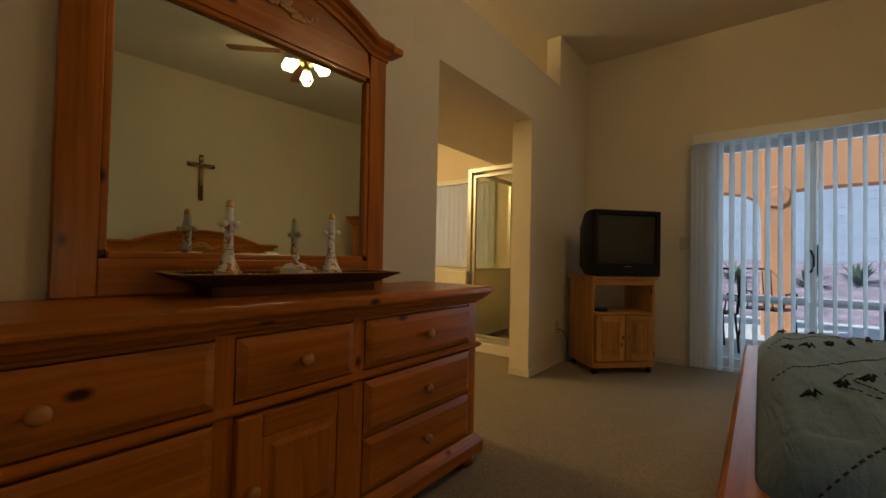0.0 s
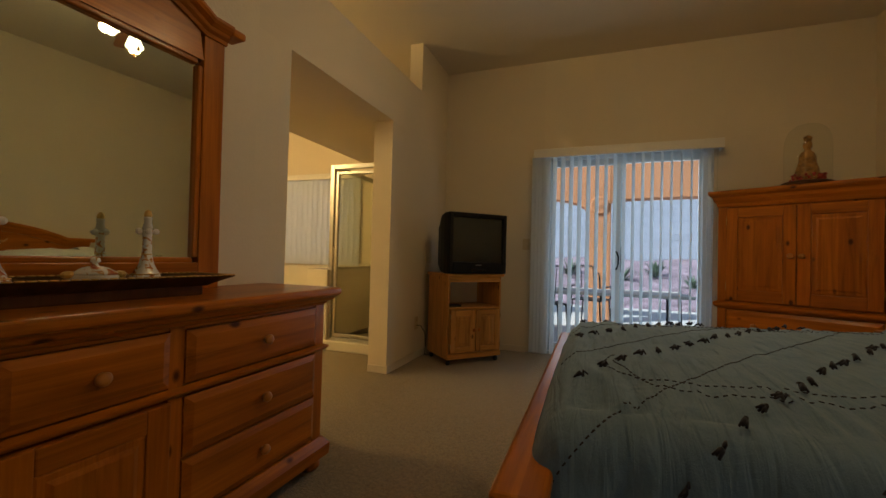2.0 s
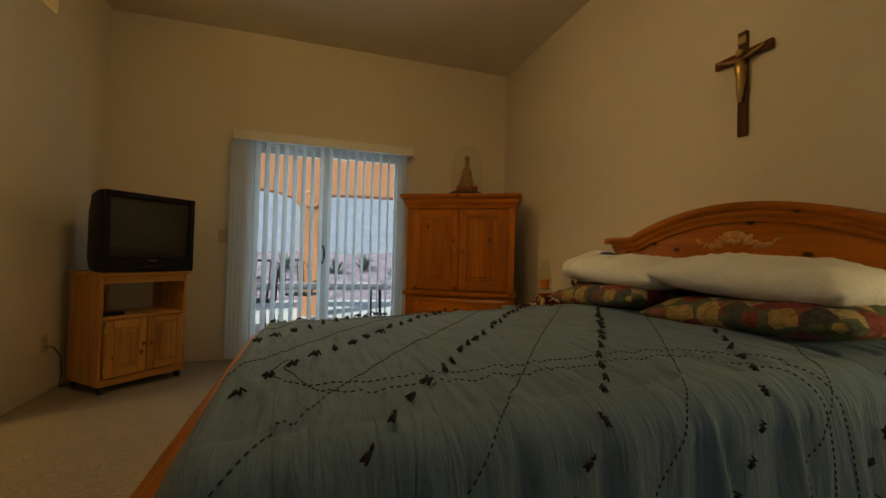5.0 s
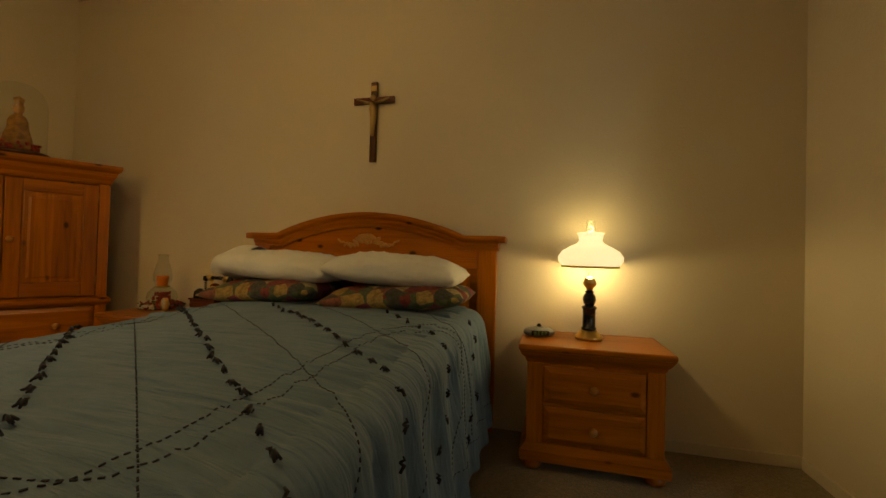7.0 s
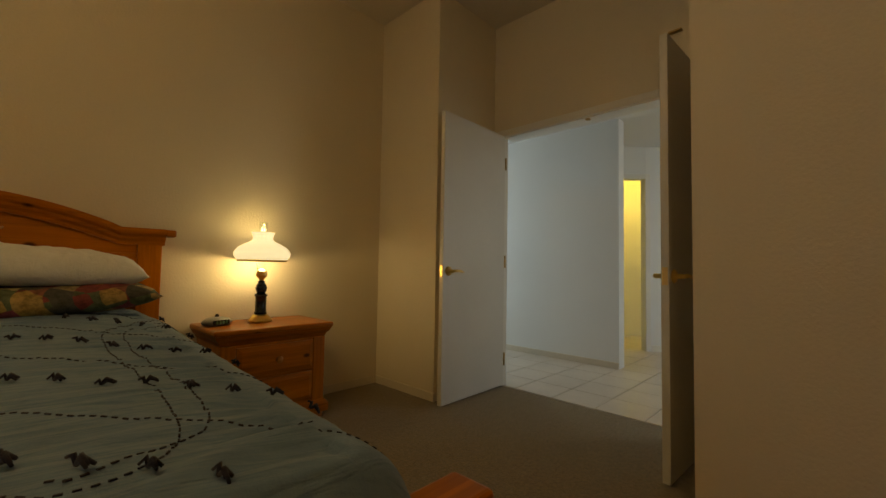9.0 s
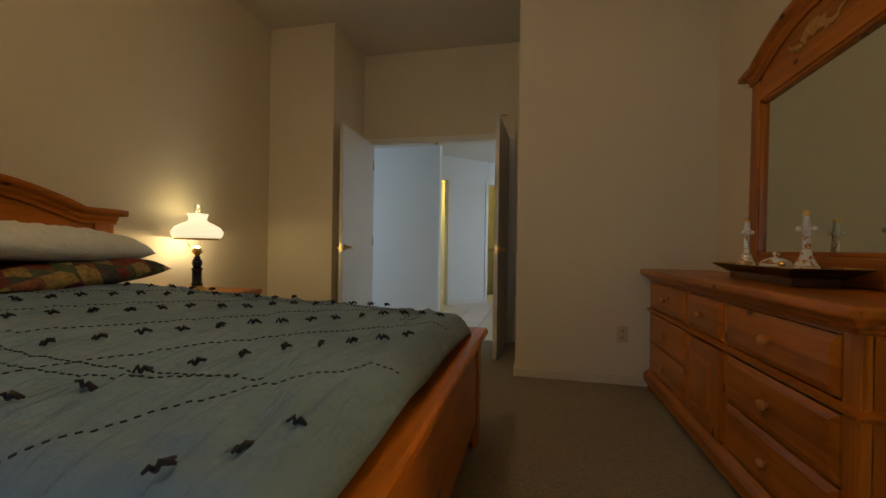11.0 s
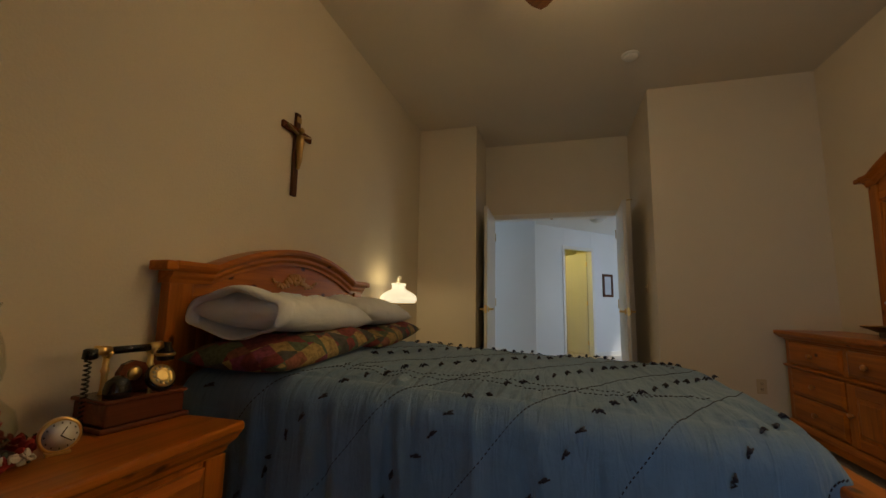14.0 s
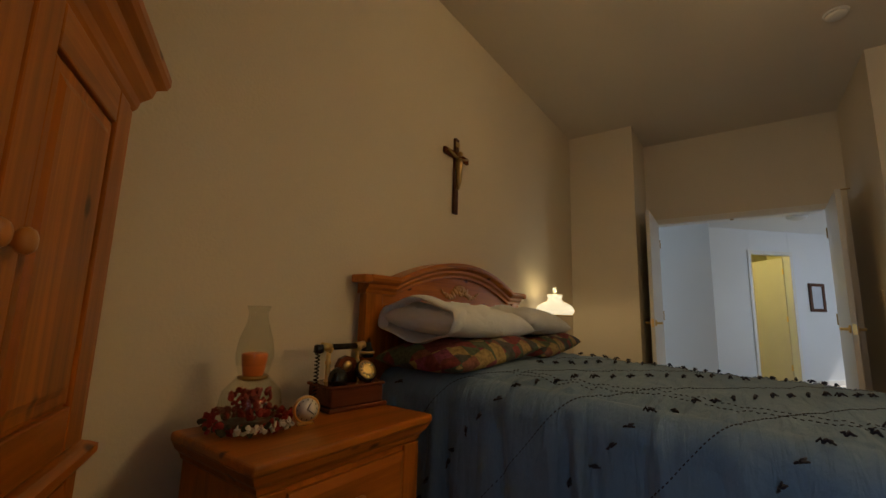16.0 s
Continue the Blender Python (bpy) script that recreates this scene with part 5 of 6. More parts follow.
nightstand(pose(2.135, 0.650, 0, 0, 0, -90), "pine nightstand with two drawers under the lit lamp")
nightstand(pose(2.045, 3.205, 0, 0, 0, -90), "pine nightstand with two drawers under the telephone")

# bedside lamp
NZ = 0.593
lm = thing("table_lamp", pose(1.965, 0.655, NZ), "brass and black table lamp with a lit opal glass shade", "lamp")
part("base", turned([(0.066, 0), (0.070, 0.006), (0.068, 0.016), (0.058, 0.022), (0.056, 0.030), (0.045, 0.036), (0.043, 0.044)], 28), BRASS, lm, "round brass base")
part("column", turned([(0.030, 0.044), (0.036, 0.050), (0.036, 0.058), (0.031, 0.062), (0.031, 0.150), (0.036, 0.155), (0.036, 0.165), (0.026, 0.172)], 24, lobes=12, lobe_depth=0.03), BLACK, lm, "fluted black column")
part("vase", turned([(0.022, 0.172), (0.030, 0.186), (0.034, 0.205), (0.028, 0.225), (0.018, 0.236), (0.024, 0.242), (0.012, 0.250)], 24), BLACK, lm, "black urn")
part("burner", turned([(0.012, 0.250), (0.018, 0.262), (0.032, 0.276), (0.034, 0.292), (0.026, 0.300), (0.030, 0.306), (0.020, 0.312), (0.010, 0.32)], 24), BRASS, lm, "brass burner")
part("arm_ring", tube([(0.034 + 0.0 * k, 0, 0.29) if k == 0 else (0.034 + 0.05 * math.sin(k * 0.5), 0, 0.29 + 0.028 * k * 0.8) for k in range(4)], 0.003), BRASS, lm, "brass shade arm")
part("shade", turned([(0.132, 0.372), (0.140, 0.376), (0.158, 0.400), (0.160, 0.422), (0.140, 0.452), (0.100, 0.476), (0.066, 0.492), (0.056, 0.508), (0.060, 0.530), (0.068, 0.545), (0.066, 0.546), (0.056, 0.530), (0.052, 0.508), (0.062, 0.490), (0.136, 0.450), (0.154, 0.420), (0.150, 0.398), (0.132, 0.374)], 48, lobes=16, lobe_depth=0.012), SHADE, lm, "lit opal glass shade with a ruffled bulge")
part("shade_rim", turned([(0.141, 0.366), (0.146, 0.370), (0.141, 0.377), (0.135, 0.372), (0.141, 0.366)], 40), OLDBRASS, lm, "brass shade ring")
part("chimney", turned([(0.020, 0.32), (0.024, 0.40), (0.026, 0.46), (0.022, 0.53), (0.024, 0.61), (0.0225, 0.61), (0.0205, 0.53), (0.0245, 0.46)], 20), CLEAR, lm, "clear glass chimney")
lamp("table_lamp_bulb", "POINT", 6.5, (1.0, 0.74, 0.36), pose(1.965, 0.655, NZ + 0.335), 0.03)
lamp("table_lamp_upper", "POINT", 1.2, (1.0, 0.74, 0.34), pose(1.965, 0.655, NZ + 0.56), 0.02)

rad = thing("clock_radio", pose(1.945, 0.905, NZ, 0, 0, -80), "small rounded grey clock radio beside the lamp", "clock radio")
bm = bmesh.new()
vs = bmesh.ops.create_uvsphere(bm, u_segments=24, v_segments=14, radius=1)["verts"]
for v in vs:
    v.co = Vector((v.co.x * 0.082, v.co.y * 0.055, max(0.0, 0.02 + v.co.z * 0.03)))
for f in bm.faces:
    f.smooth = True
part("shell", bm, SILVERP, rad)
part("display", box(-0.045, 0.045, -0.056, -0.044, 0.010, 0.034, 0.004), DARKGLASS, rad, "dark display")
for k, x in enumerate((-0.026, -0.009, 0.009, 0.026)):
    part("digit", box(x - 0.005, x + 0.005, -0.0575, -0.0562, 0.014, 0.030, 0), LCD, rad, "dim green digit bar")
part("snooze_bar", turned([(0.012, 0.046), (0.012, 0.056), (0.006, 0.064), (0, 0.065)], 14), BLACK, rad, "black top button")

# things on the far nightstand
hl = thing("hurricane_lamp", pose(1.915, 3.385, NZ), "clear glass hurricane globe with an orange candle in a flower ring", "candle holder")
part("tray", turned([(0.085, 0), (0.092, 0.006), (0.090, 0.014), (0.0, 0.014)], 24), DARKWOOD, hl, "dark tray")
part("lower_globe", turned([(0.045, 0.016), (0.078, 0.034), (0.092, 0.070), (0.084, 0.110), (0.056, 0.140), (0.046, 0.150), (0.044, 0.150), (0.082, 0.108), (0.090, 0.070), (0.076, 0.036)], 32), CLEAR, hl, "round clear glass globe")
part("upper_globe", turned([(0.040, 0.150), (0.052, 0.185), (0.057, 0.215), (0.050, 0.265), (0.032, 0.315), (0.028, 0.345), (0.036, 0.365), (0.035, 0.366), (0.027, 0.345), (0.031, 0.313), (0.048, 0.264), (0.055, 0.215), (0.050, 0.186)], 32), CLEAR, hl, "tall clear glass chimney")
part("candle", turned([(0.028, 0.152), (0.030, 0.156), (0.037, 0.205), (0.038, 0.218), (0.031, 0.221), (0.0, 0.214)], 24), WAX, hl, "orange pillar candle")
part("candle_cup", turned([(0.03, 0.140), (0.045, 0.146), (0.045, 0.153), (0.0, 0.153)], 24), GILT, hl)
rng = random.Random(4)


def petals(count, r0, r1, z0, z1, size, seed, a0=0.0, a1=6.283):
    g = random.Random(seed)
    bm = bmesh.new()
    for k in range(count):
        a, r, z, s = g.uniform(a0, a1), g.uniform(r0, r1), g.uniform(z0, z1), size * g.uniform(0.7, 1.3)
        vs = bmesh.ops.create_icosphere(bm, subdivisions=1, radius=1)["verts"]
        rot = Euler((g.uniform(0, 3), g.uniform(0, 3), g.uniform(0, 3))).to_matrix()
        for v in vs:
            q = rot @ Vector((v.co.x * s, v.co.y * s * 0.8, v.co.z * s * 0.35))
            v.co = q + Vector((r * math.cos(a), r * math.sin(a), max(z, s)))
    return bm


part("flower_wreath", petals(90, 0.095, 0.128, 0.010, 0.042, 0.013, 1), FLOWER, hl, "dark red dried flowers")
part("foliage", petals(50, 0.100, 0.132, 0.008, 0.036, 0.012, 2), FOLIAGE, hl, "dark dried leaves")
part("bead_garland", petals(60, 0.122, 0.138, 0.014, 0.034, 0.009, 3, 2.35, 3.75), FLOWER_W, hl, "cream bead flowers")
part("flower_filling", petals(70, 0.0, 0.062, 0.03, 0.105, 0.013, 6), FLOWER, hl, "red flowers inside the globe")

ck = thing("desk_clock", pose(1.82, 3.25, NZ, 0, 0, -112), "small round brass desk clock with a cream dial", "clock")
part("case", turned([(0.036, -0.012), (0.041, -0.010), (0.042, 0.006), (0.039, 0.012), (0.036, 0.010)], 28, axis="y", at=(0, 0, 0.046)), BRASS, ck, "round brass case")
part("dial", turned([(0.035, 0.0102), (0.0, 0.0107)], 28, axis="y", at=(0, 0, 0.046)), CLOCKFACE, ck, "cream dial")
for a, ln in ((0.5, 0.022), (2.2, 0.028)):
    hd = part("pointer", box(-0.001, 0.001, -0.0125, -0.0115, 0, ln, 0), BLACK, ck, "thin black pointer")
    hd.matrix_basis = pose(0, 0, 0.046, 0, math.degrees(a), 0)
for k in range(12):
    a = k * math.pi / 6
    part("hour_mark", box(0.030 * math.sin(a) - 0.0012, 0.030 * math.sin(a) + 0.0012, -0.0118, -0.0106, 0.046 + 0.030 * math.cos(a) - 0.002, 0.046 + 0.030 * math.cos(a) + 0.002, 0), BLACK, ck)
part("stand", box(-0.024, 0.024, -0.012, 0.014, 0, 0.007, 0.002), BRASS, ck)

ph = thing("antique_telephone", pose(1.935, 2.985, NZ, 0, 0, -98), "antique style telephone with brass cradle on a mahogany box", "telephone")
part("plinth", box(-0.13, 0.13, -0.095, 0.095, 0, 0.016, 0.006), MAHOGANY, ph)
part("box_body", box(-0.115, 0.115, -0.082, 0.082, 0.016, 0.078, 0.006), MAHOGANY, ph, "polished mahogany box")
part("box_top", box(-0.122, 0.122, -0.088, 0.088, 0.078, 0.090, 0.005), MAHOGANY, ph)
part("backboard", prism(bmesh.new(), [(-0.045, 0.09), (0.045, 0.09), (0.045, 0.15), (0.03, 0.175), (0, 0.185), (-0.03, 0.175), (-0.045, 0.15)], 0.0, 0.022), MAHOGANY, ph)
part("emblem", turned([(0.022, 0), (0.018, 0.006), (0.0, 0.009)], 16, axis="y", at=(0, 0, 0.145)), GILT, ph, "gilt emblem")
dial = part("dial", turned([(0.044, 0), (0.046, 0.010), (0.038, 0.018), (0.0, 0.021)], 28, axis="y"), BLACK, ph, "black rotary dial")
dial.matrix_basis = pose(0.045, -0.05, 0.125, -35)
part("finger_ring", turned([(0.039, 0.0185), (0.039, 0.023), (0.018, 0.026), (0.018, 0.022)], 28, axis="y"), BRASS, dial, "brass dial plate")
for k in range(10):
    a = 0.6 + k * 0.52
    part("finger_hole", turned([(0.0055, 0.0255), (0.0, 0.026)], 10, axis="y", at=(0.028 * math.cos(a), 0, 0.028 * math.sin(a))), IVORY, dial)
for s in (-1, 1):
    part("cradle_post", turned([(0.014, 0.09), (0.009, 0.10), (0.009, 0.15), (0.013, 0.16), (0.009, 0.17), (0.009, 0.2)], 14, at=(s * 0.066, 0.035, 0)), BRASS, ph, "turned brass post")
    part("cradle_fork", tube([(s * 0.066, 0.01, 0.215), (s * 0.066, 0.02, 0.2), (s * 0.066, 0.05, 0.2), (s * 0.066, 0.06, 0.215)], 0.005), BRASS, ph)
part("bell", turned([(0.034, 0.09), (0.036, 0.11), (0.030, 0.135), (0.012, 0.15), (0, 0.152)], 20, at=(-0.07, -0.045, 0)), BLACK, ph, "black bell")
hs = part("handset", tube([(-0.06, 0.035, 0.218), (0.06, 0.035, 0.218)], 0.012, 14), BLACK, ph, "black handset grip")
for s in (-1, 1):
    part("brass_sleeve", tube([(s * 0.058, 0.035, 0.218), (s * 0.098, 0.035, 0.222)], 0.015, 14), BRASS, hs, "brass sleeve")
part("earpiece", turned([(0.012, -0.05), (0.028, -0.045), (0.026, -0.02), (0.015, 0.0), (0.014, 0.014)], 20, at=(0.112, 0.030, 0.218)), BLACK, hs, "black cup")
part("earpiece_ring", turned([(0.029, -0.032), (0.030, -0.027), (0.029, -0.022)], 20, at=(0.112, 0.030, 0.218)), BRASS, hs)
part("mouthpiece", turned([(0.010, -0.02), (0.020, -0.015), (0.018, 0.01), (0.012, 0.014)], 16, at=(-0.112, 0.030, 0.216)), BLACK, hs, "black mouthpiece")
helix = [(-0.116 - 0.008 * math.cos(k * 0.9), 0.030 + 0.008 * math.sin(k * 0.9), 0.195 - 0.0019 * k) for k in range(95)]
part("coiled_cord", tube(helix, 0.0028, 6), BLACK, ph, "black coiled cord")

# ---- armoire ----
AW, AD, AH = 1.0, 0.33, 1.549
arm = thing("armoire", pose(1.515, 4.21, 0, 0, 0, -30), "pine armoire with two raised-panel doors in the corner", "armoire")
ay = -AD / 2 - 0.02
part("carcass", box(-AW / 2, AW / 2, ay + 0.02, ay + 0.02 + AD, 0.09, 1.44, 0.004), PINE_Z, arm)
part("cornice", cornice(bmesh.new(), AW, ay, ay + AD, [(0, 1.42), (0.006, 1.43), (0.010, 1.45), (0.028, 1.475), (0.034, 1.50), (0.052, 1.515), (0.058, 1.53), (0.058, AH)]), PINE_X, arm, "stepped crown")
part("waist_moulding", cornice(bmesh.new(), AW, ay, ay + AD, [(0, 0.605), (0.012, 0.612), (0.024, 0.628), (0.024, 0.645), (0.010, 0.655), (0, 0.66)]), PINE_X, arm)
part("base_moulding", cornice(bmesh.new(), AW, ay, ay + AD, [(0.03, 0.05), (0.032, 0.10), (0.016, 0.12), (0, 0.13)]), PINE_X, arm)
for s in (-1, 1):
    a, b_ = sorted((s * AW / 2, s * (AW / 2 - 0.06)))
    part("corner_stile", box(a, b_, ay, ay + 0.03, 0.13, 1.42, 0.004), PINE_Z, arm)
    w = AW / 2 - 0.066
    d = part("door", box(-w / 2, w / 2, -0.010, 0.008, 0.672, 1.408, 0.003), PINE_Z, arm, "raised-panel door")
    d.location = (s * (w / 2 + 0.003), ay + 0.01, 0)
    for q in (-1, 1):
        a, b_ = sorted((q * w / 2, q * (w / 2 - 0.075)))
        part("frame_stile", box(a, b_, -0.022, -0.009, 0.672, 1.408, 0.004), PINE_Z, d)
    for z, hh in ((0.672, 0.085), (1.333, 0.075)):
        part("frame_rail", box(-w / 2 + 0.075, w / 2 - 0.075, -0.022, -0.009, z, z + hh, 0.004), PINE_X, d)
    pn = part("panel", panel(w - 0.16, 0.565, 0.014, 0.022), PINE_Z, d)
    pn.location = (0, -0.009, 1.045)
    knob(d, -s * (w / 2 - 0.03), -0.022, 1.03, 0.95)
    for z in (0.78, 1.31):
        part("hinge", turned([(0.005, z - 0.03), (0.005, z + 0.03)], 10, at=(s * w / 2, -0.016, 0)), OLDBRASS, d, "dark brass hinge")
for z0, z1 in ((0.375, 0.595), (0.145, 0.365)):
    dr = part("drawer", drawer_front(AW - 0.13, z1 - z0), PINE_X, arm)
    dr.location = (0, ay + 0.012, (z0 + z1) / 2)
    for x in (-0.25, 0.25):
        knob(dr, x, -0.022, 0, 1.0)
for sx in (-1, 1):
    for y in (ay + 0.04, ay + AD - 0.05):
        bun_foot(arm, sx * (AW / 2 - 0.04), y, 0.052, 0.05)

dome = thing("glass_dome", pose(1.50, 4.10, AH), "clear glass dome on a dark base on the armoire", "glass dome")
part("base", turned([(0.15, 0), (0.158, 0.008), (0.155, 0.022), (0.145, 0.026)], 32), DARKWOOD, dome, "dark turned base")
part("bell_glass", turned([(0.136, 0.027), (0.138, 0.030), (0.138, 0.30), (0.130, 0.36), (0.108, 0.41), (0.07, 0.445), (0.03, 0.458), (0, 0.46)], 40), CLEAR, dome, "clear glass bell")
st = single("statue", turned([(0.0, 0.0), (0.072, 0.002), (0.078, 0.03), (0.068, 0.09), (0.050, 0.15), (0.05, 0.185), (0.038, 0.215), (0.018, 0.232), (0.020, 0.245), (0.028, 0.262), (0.026, 0.285), (0.018, 0.30), (0.022, 0.305), (0.028, 0.33), (0.012, 0.34), (0.0, 0.35)], 24, lobes=6, lobe_depth=0.08), ROBE, "small painted statue with a crown under the dome", "statue", pose(1.50, 4.10, AH + 0.03))
fl = single("flower_wreath", petals(80, 0.055, 0.10, 0.008, 0.055, 0.016, 9), REDBASE, "red artificial flowers round the statue", "flowers", pose(1.50, 4.10, AH + 0.028))

# ---- ceiling fan ----
FX, FYC = 0.33, 2.24
fan = thing("ceiling_fan", pose(FX, FYC, H + 0.10), "five-blade oak ceiling fan with a lit three-shade light kit", "ceiling fan")
part("canopy", turned([(0.02, -0.09), (0.045, -0.075), (0.07, -0.03), (0.075, 0)], 28), BRASS, fan, "brass canopy")
part("downrod", turned([(0.012, -0.22), (0.012, -0.08)], 14), BRASS, fan)
part("motor", turned([(0.05, -0.40), (0.10, -0.385), (0.12, -0.35), (0.12, -0.28), (0.09, -0.24), (0.03, -0.22)], 32), BRASS, fan, "brass motor housing")
for k in range(5):
    a = -51 + 72 * k
    bl = part("blade_iron", box(0.10, 0.22, -0.02, 0.02, -0.352, -0.346, 0.002), BRASS, fan, "brass blade iron")
    bl.matrix_basis = pose(0, 0, 0, 0, 0, a)
    bm = bmesh.new()
    out = [(0.19, -0.05), (0.30, -0.058), (0.60, -0.07), (0.645, -0.055), (0.655, 0.0), (0.645, 0.055), (0.60, 0.07), (0.30, 0.058), (0.19, 0.05)]
    lo = [bm.verts.new((x, y, -0.349 + 0.2 * y)) for x, y in out]
    hi = [bm.verts.new((x, y, -0.342 + 0.2 * y)) for x, y in out]
    bm.faces.new(list(reversed(lo)))
    bm.faces.new(hi)
    for i in range(len(out)):
        j = (i + 1) % len(out)
        bm.faces.new((lo[i], lo[j], hi[j], hi[i]))
    part("blade", bm, FANWOOD, bl, "oak veneer blade")
part("light_hub", turned([(0.02, -0.50), (0.05, -0.49), (0.06, -0.45), (0.05, -0.40)], 24), BRASS, fan, "brass light fitter")
for k in range(3):
    a = radians(30 + 120 * k)
    m = pose(0.075 * math.cos(a), 0.075 * math.sin(a), -0.455, 0, 0, math.degrees(a)) @ pose(0, 0, 0, 0, 125, 0)
    s = part("tulip_shade", turned([(0.02, 0.0), (0.026, 0.02), (0.042, 0.05), (0.048, 0.075), (0.060, 0.105), (0.057, 0.105), (0.044, 0.075), (0.038, 0.05), (0.022, 0.022)], 20), TULIP, fan, "lit frosted tulip shade")
    s.matrix_basis = m
    q = Matrix.Translation((FX, FYC, H + 0.10)) @ m @ Vector((0, 0, 0.13))
    lamp("fan_bulb", "POINT", 7.0, (1.0, 0.66, 0.29), pose(*q), 0.035)
for x, z in ((0.02, -0.62), (-0.03, -0.58)):
    pc = part("pull_chain", tube([(x, 0.02, -0.49), (x, 0.02, z)], 0.0022, 6), BRASS, fan)
    part("pull_fob", turned([(0.004, z - 0.035), (0.010, z - 0.025), (0.008, z - 0.008), (0.003, z)], 12, at=(x, 0.02, 0)), KNOB, pc, "wooden fob")

sd = thing("smoke_detector", pose(0.02, 0.66, H), "round white smoke detector on the ceiling", "smoke detector")
part("base", turned([(0.065, -0.012), (0.068, -0.006), (0.068, 0)], 28), PLASTIC, sd)
part("cap", turned([(0, -0.036), (0.045, -0.035), (0.056, -0.026), (0.058, -0.012)], 28), PLASTIC, sd)

# ---- hall things ----
hlamp = thing("hall_ceiling_light", pose(-0.08, -3.30, 2.44), "small round frosted ceiling light in the hall", "ceiling light")
part("pan", turned([(0.13, -0.012), (0.135, 0)], 28), TRIM, hlamp)
part("globe", turned([(0, -0.07), (0.06, -0.062), (0.10, -0.04), (0.12, -0.012)], 28), PLASTIC, hlamp, "frosted bowl")
pic = thing("framed_picture", DIAG @ pose(2.11, 0, 1.15), "dark framed picture with a pale mat on the hall wall", "picture")
for a in ((-0.15, -0.10, 0, 0.46), (0.10, 0.15, 0, 0.46), (-0.10, 0.10, 0, 0.05), (-0.10, 0.10, 0.41, 0.46)):
    part("frame", box(a[0], a[1], -0.025, -0.002, a[2], a[3], 0.004), DARKWOOD, pic)
part("print", box(-0.10, 0.10, -0.012, -0.004, 0.05, 0.41, 0), PAPER, pic, "pale print")

# ---- outside ----
structure("ground", box(-300, 300, YN + T, 600, -0.30, -0.20, 0), GRAVEL, "gravel ground")
structure("patio", box(-5, 6, YN + T + 0.005, 10.0, -0.19, -0.04, 0.01), CONCRETE, "pale concrete patio slab")
PY = 7.5
bm = bmesh.new()


def arch_wall(x0, x1, zt, zs, rise):
    pts = [(x0, zt), (x0, zs)]
    for k in range(17):
        a = math.pi * k / 16
        pts.append(((x0 + x1) / 2 - (x1 - x0) / 2 * math.cos(a), zs + rise * math.sin(a) ** 0.6))
    pts += [(x1, zs), (x1, zt)]
    clean = []
    for p in pts:
        if not clean or math.hypot(p[0] - clean[-1][0], p[1] - clean[-1][1]) > 1e-4:
            clean.append(p)
    prism(bm, clean, PY, PY + 0.35)


beam = thing("patio_arcade", pose(0, 0, 0), "orange stucco arcade of the patio", "arcade")
tagged(beam, kind="structure")
for x0, x1, zs, rise in ((-4.4, -2.1, 1.70, 0.30), (-1.75, -0.07, 1.62, 0.38), (0.28, 2.7, 1.92, 0.06), (3.05, 5.5, 1.92, 0.06)):
    bm = bmesh.new()
    arch_wall(x0, x1, 2.75, zs, rise)
    part("arch", bm, STUCCO, beam)
for x in (-2.1, -0.07, 2.7):
    part("column", box(x - 0.002, x + 0.352, PY - 0.005, PY + 0.355, -0.06, 2.75, 0.02), STUCCO, beam)
single("wall_medallion", turned([(0.14, 0), (0.15, 0.02), (0.12, 0.03), (0.10, 0.02), (0.06, 0.035), (0, 0.04)], 28, axis="y"), STUCCO, "round terracotta sun medallion on the column", "medallion", pose(0.105, PY - 0.005, 1.86))
# slope and block wall
bm = bmesh.new()
n = 40
g = []
for j in range(14):
    y = 10.0 + 5.0 * j / 13
    g.append([bm.verts.new((-9 + 20 * i / n, y, -0.21 + 1.25 * (j / 13) ** 0.8 + 0.10 * noise.noise((i * 0.5, j * 0.6, 0)))) for i in range(n + 1)])
for j in range(13):
    for i in range(n):
        bm.faces.new((g[j][i], g[j][i + 1], g[j + 1][i + 1], g[j + 1][i]))
structure("bank", bm, GRAVEL, "rising gravel bank behind the patio")
bw = thing("block_wall", pose(0, 0, 0), "tall grey concrete block garden wall", "garden wall")
tagged(bw, kind="structure")
part("core", box(-9, 11, 15.05, 15.2, 0.6, 3.6, 0), BLOCK, bw)
blk = mesh_of("block", box(-0.197, 0.197, -0.012, 0.012, -0.097, 0.097, 0.004, 1), BLOCK)
for r in range(11):
    for c in range(27):
        share("block", blk, bw, pose(-2.6 + 0.4 * c + (0.2 if r % 2 else 0), 15.04, 0.95 + 0.2 * r))
# agaves and cacti


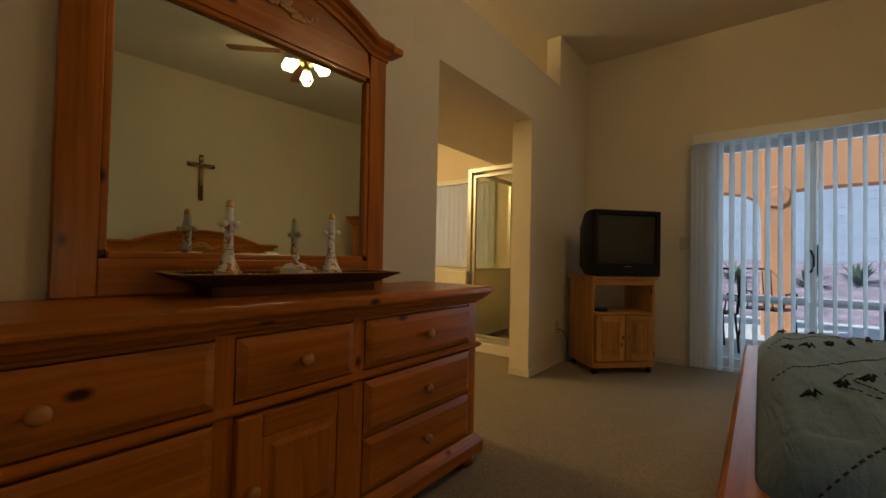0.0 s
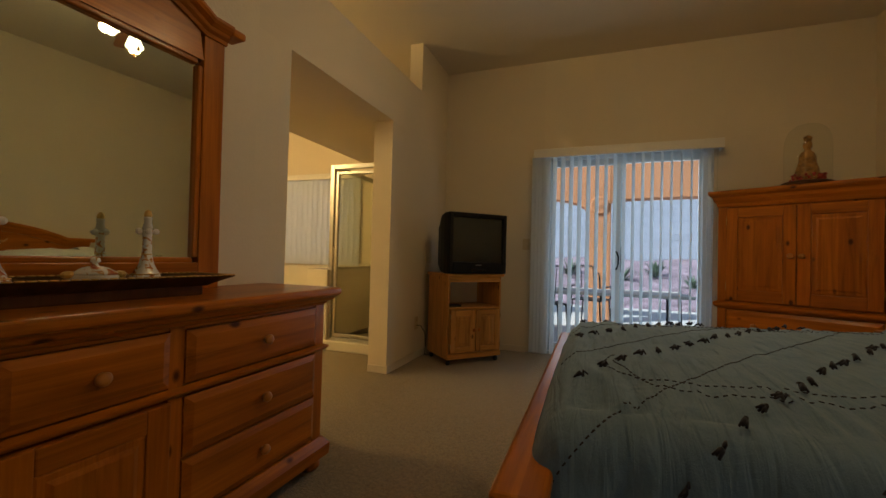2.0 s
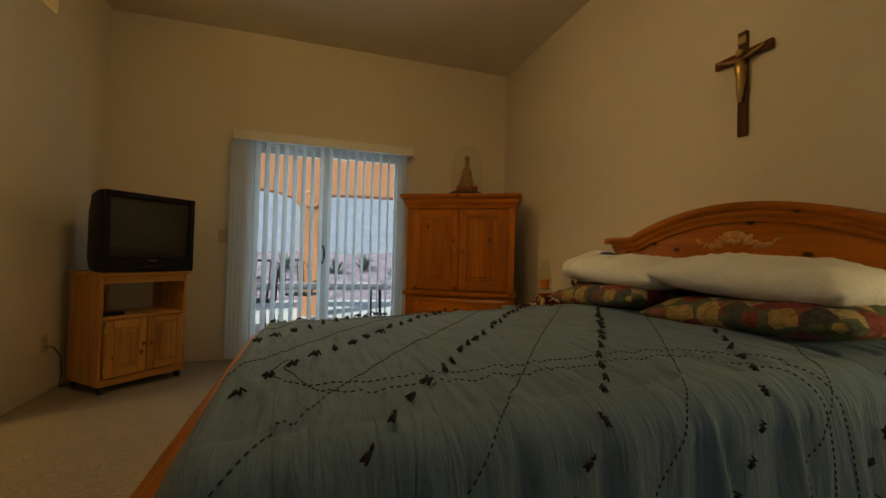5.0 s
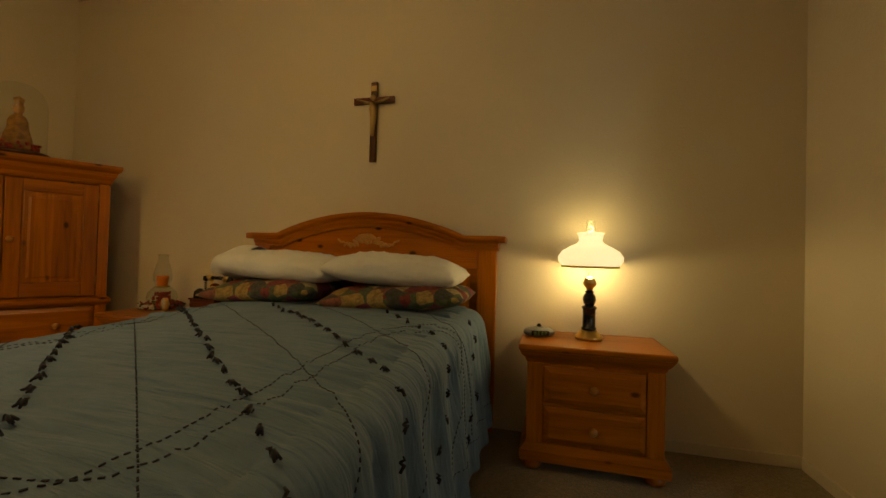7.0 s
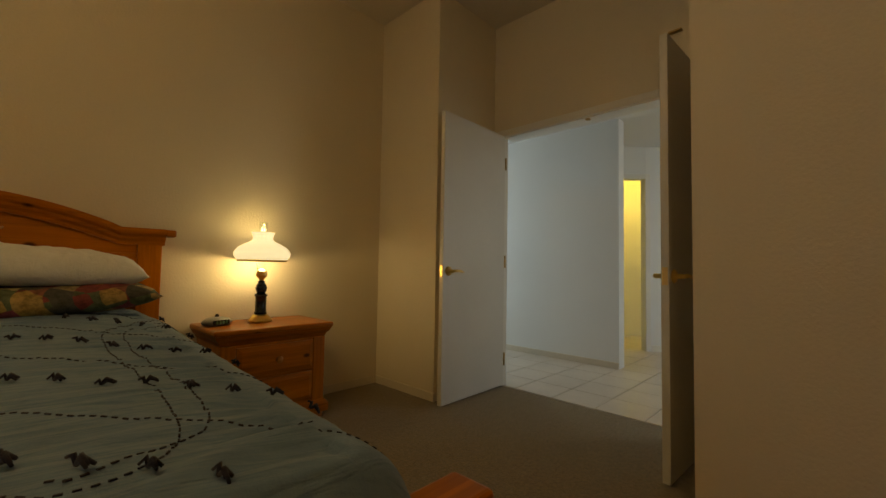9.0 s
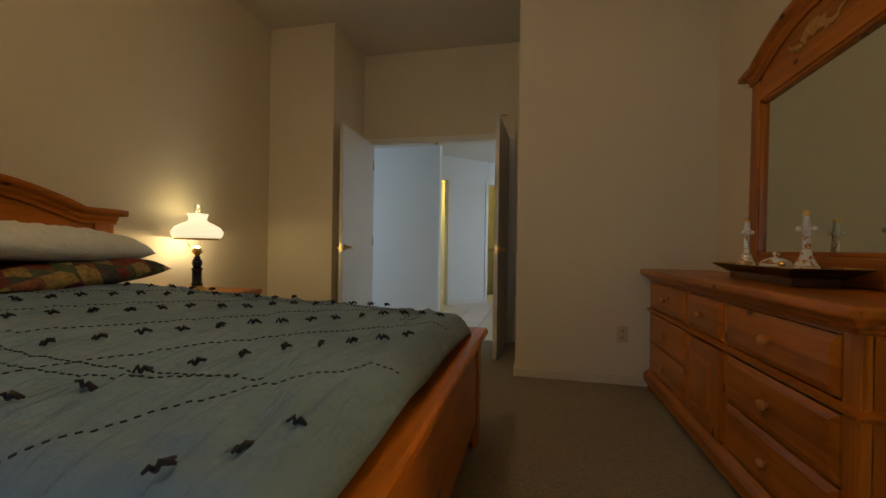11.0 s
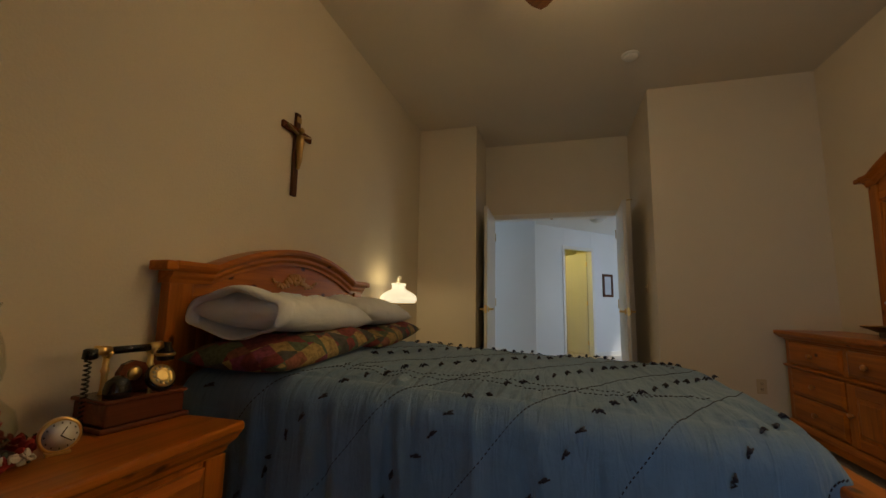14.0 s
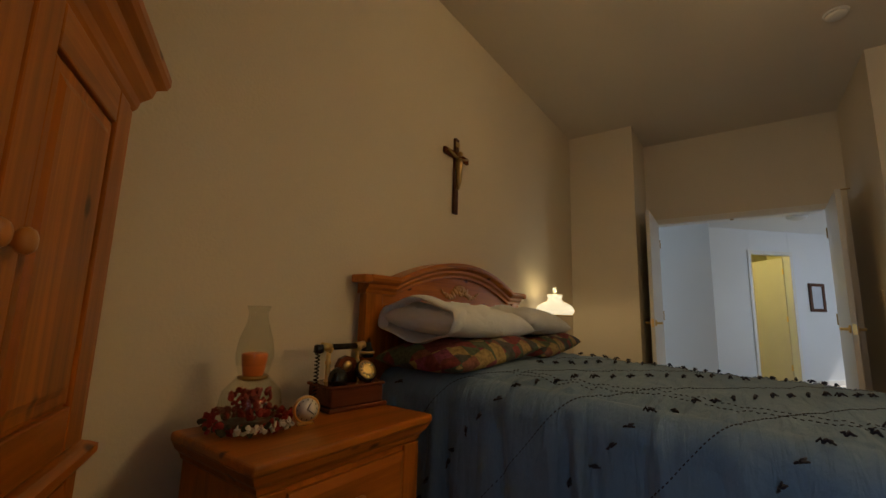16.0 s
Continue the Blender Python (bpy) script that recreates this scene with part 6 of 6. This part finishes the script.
def agave(m, size, seed):
    g = random.Random(seed)
    a = thing("agave", m, "grey-green spiky agave on the gravel bank", "plant", "agaves on the bank")
    bm = bmesh.new()
    for k in range(26):
        az, el, ln = g.uniform(0, 6.283), g.uniform(0.25, 1.35), size * g.uniform(0.7, 1.1)
        d = Vector((math.cos(az) * math.cos(el), math.sin(az) * math.cos(el), math.sin(el)))
        side = Vector((-math.sin(az), math.cos(az), 0))
        rows = []
        for u, w in ((0, 0.05), (0.4, 0.075), (0.75, 0.05), (1.0, 0.004)):
            p = d * ln * u + Vector((0, 0, -0.12 * u * u * ln))
            rows.append([bm.verts.new(p + side * w * size), bm.verts.new(p - Vector((0, 0, 0.025 * size * (1 - u)))), bm.verts.new(p - side * w * size)])
        for r0, r1 in zip(rows, rows[1:]):
            for q in range(2):
                bm.faces.new((r0[q], r0[q + 1], r1[q + 1], r1[q]))
    part("leaves", bm, LEAF, a)
    part("stem", turned([(0.06 * size, -0.1), (0.05 * size, 0.1), (0, 0.15)], 8), LEAF, a)


for k, (x, y, z, s) in enumerate(((-1.3, 11.6, 0.25, 0.55), (-0.6, 12.6, 0.5, 0.6), (0.75, 12.2, 0.42, 0.5), (1.6, 12.8, 0.55, 0.6), (-2.2, 12.4, 0.45, 0.6), (2.3, 11.8, 0.3, 0.45))):
    agave(pose(x, y, z), s, k)


def metal_chair(m):
    c = thing("patio_chair", m, "black wire patio chair", "chair", "patio chairs")
    part("seat", box(-0.22, 0.22, -0.22, 0.22, 0.41, 0.43, 0.008), IRON, c)
    for sx in (-1, 1):
        for sy in (-1, 1):
            part("leg", tube([(sx * 0.20, sy * 0.20, 0.41), (sx * 0.23, sy * 0.23, 0)], 0.012), IRON, c)
        part("arm", tube([(sx * 0.22, 0.2, 0.43), (sx * 0.24, 0.16, 0.62), (sx * 0.24, -0.16, 0.62), (sx * 0.22, -0.2, 0.43)], 0.011), IRON, c)
    part("back_hoop", tube([(-0.22, 0.22, 0.43), (-0.22, 0.28, 0.8), (-0.12, 0.30, 0.92), (0.12, 0.30, 0.92), (0.22, 0.28, 0.8), (0.22, 0.22, 0.43)], 0.012), IRON, c)
    for x in (-0.13, -0.045, 0.045, 0.13):
        part("back_wire", tube([(x, 0.22, 0.43), (x, 0.295, 0.9)], 0.006, 6), IRON, c)
    return c


chair = metal_chair(pose(-0.55, 6.0, -0.04, 0, 0, 200))
copy_thing(chair, pose(0.0, 6.9, -0.04, 0, 0, 160))
pt = thing("patio_table", pose(0.55, 6.3, -0.04, 0, 0, 4), "long pale patio table with metal legs", "patio table")
part("tabletop", box(-1.25, 0.6, -0.4, 0.4, 0.56, 0.60, 0.01), CONCRETE, pt)
for x in (-1.1, 0.45):
    for y in (-0.3, 0.3):
        part("leg", tube([(x, y, 0.56), (x * 1.03, y * 1.1, 0)], 0.02), IRON, pt)
    part("stretcher", tube([(x, -0.3, 0.2), (x, 0.3, 0.2)], 0.012), IRON, pt)
pot = single("plant_pot", turned([(0.09, 0), (0.13, 0.2), (0.14, 0.22), (0.12, 0.22), (0.11, 0.18), (0, 0.17)], 20), PLASTIC, "white pot on the patio slab", "pot", pose(0.45, 5.55, -0.04))

# ---- hall floor tiles ----
tile_me = mesh_of("tile", box(-0.158, 0.158, -0.158, 0.158, -0.010, 0.0, 0.003, 1), CERAMIC_TILE)
hall_floor = bpy.data.objects["hall_floor"]
for i in range(14):
    for j in range(13):
        share("tile", tile_me, hall_floor, pose(-1.15 + 0.322 * i, -1.225 - 0.322 * j, 0.002))
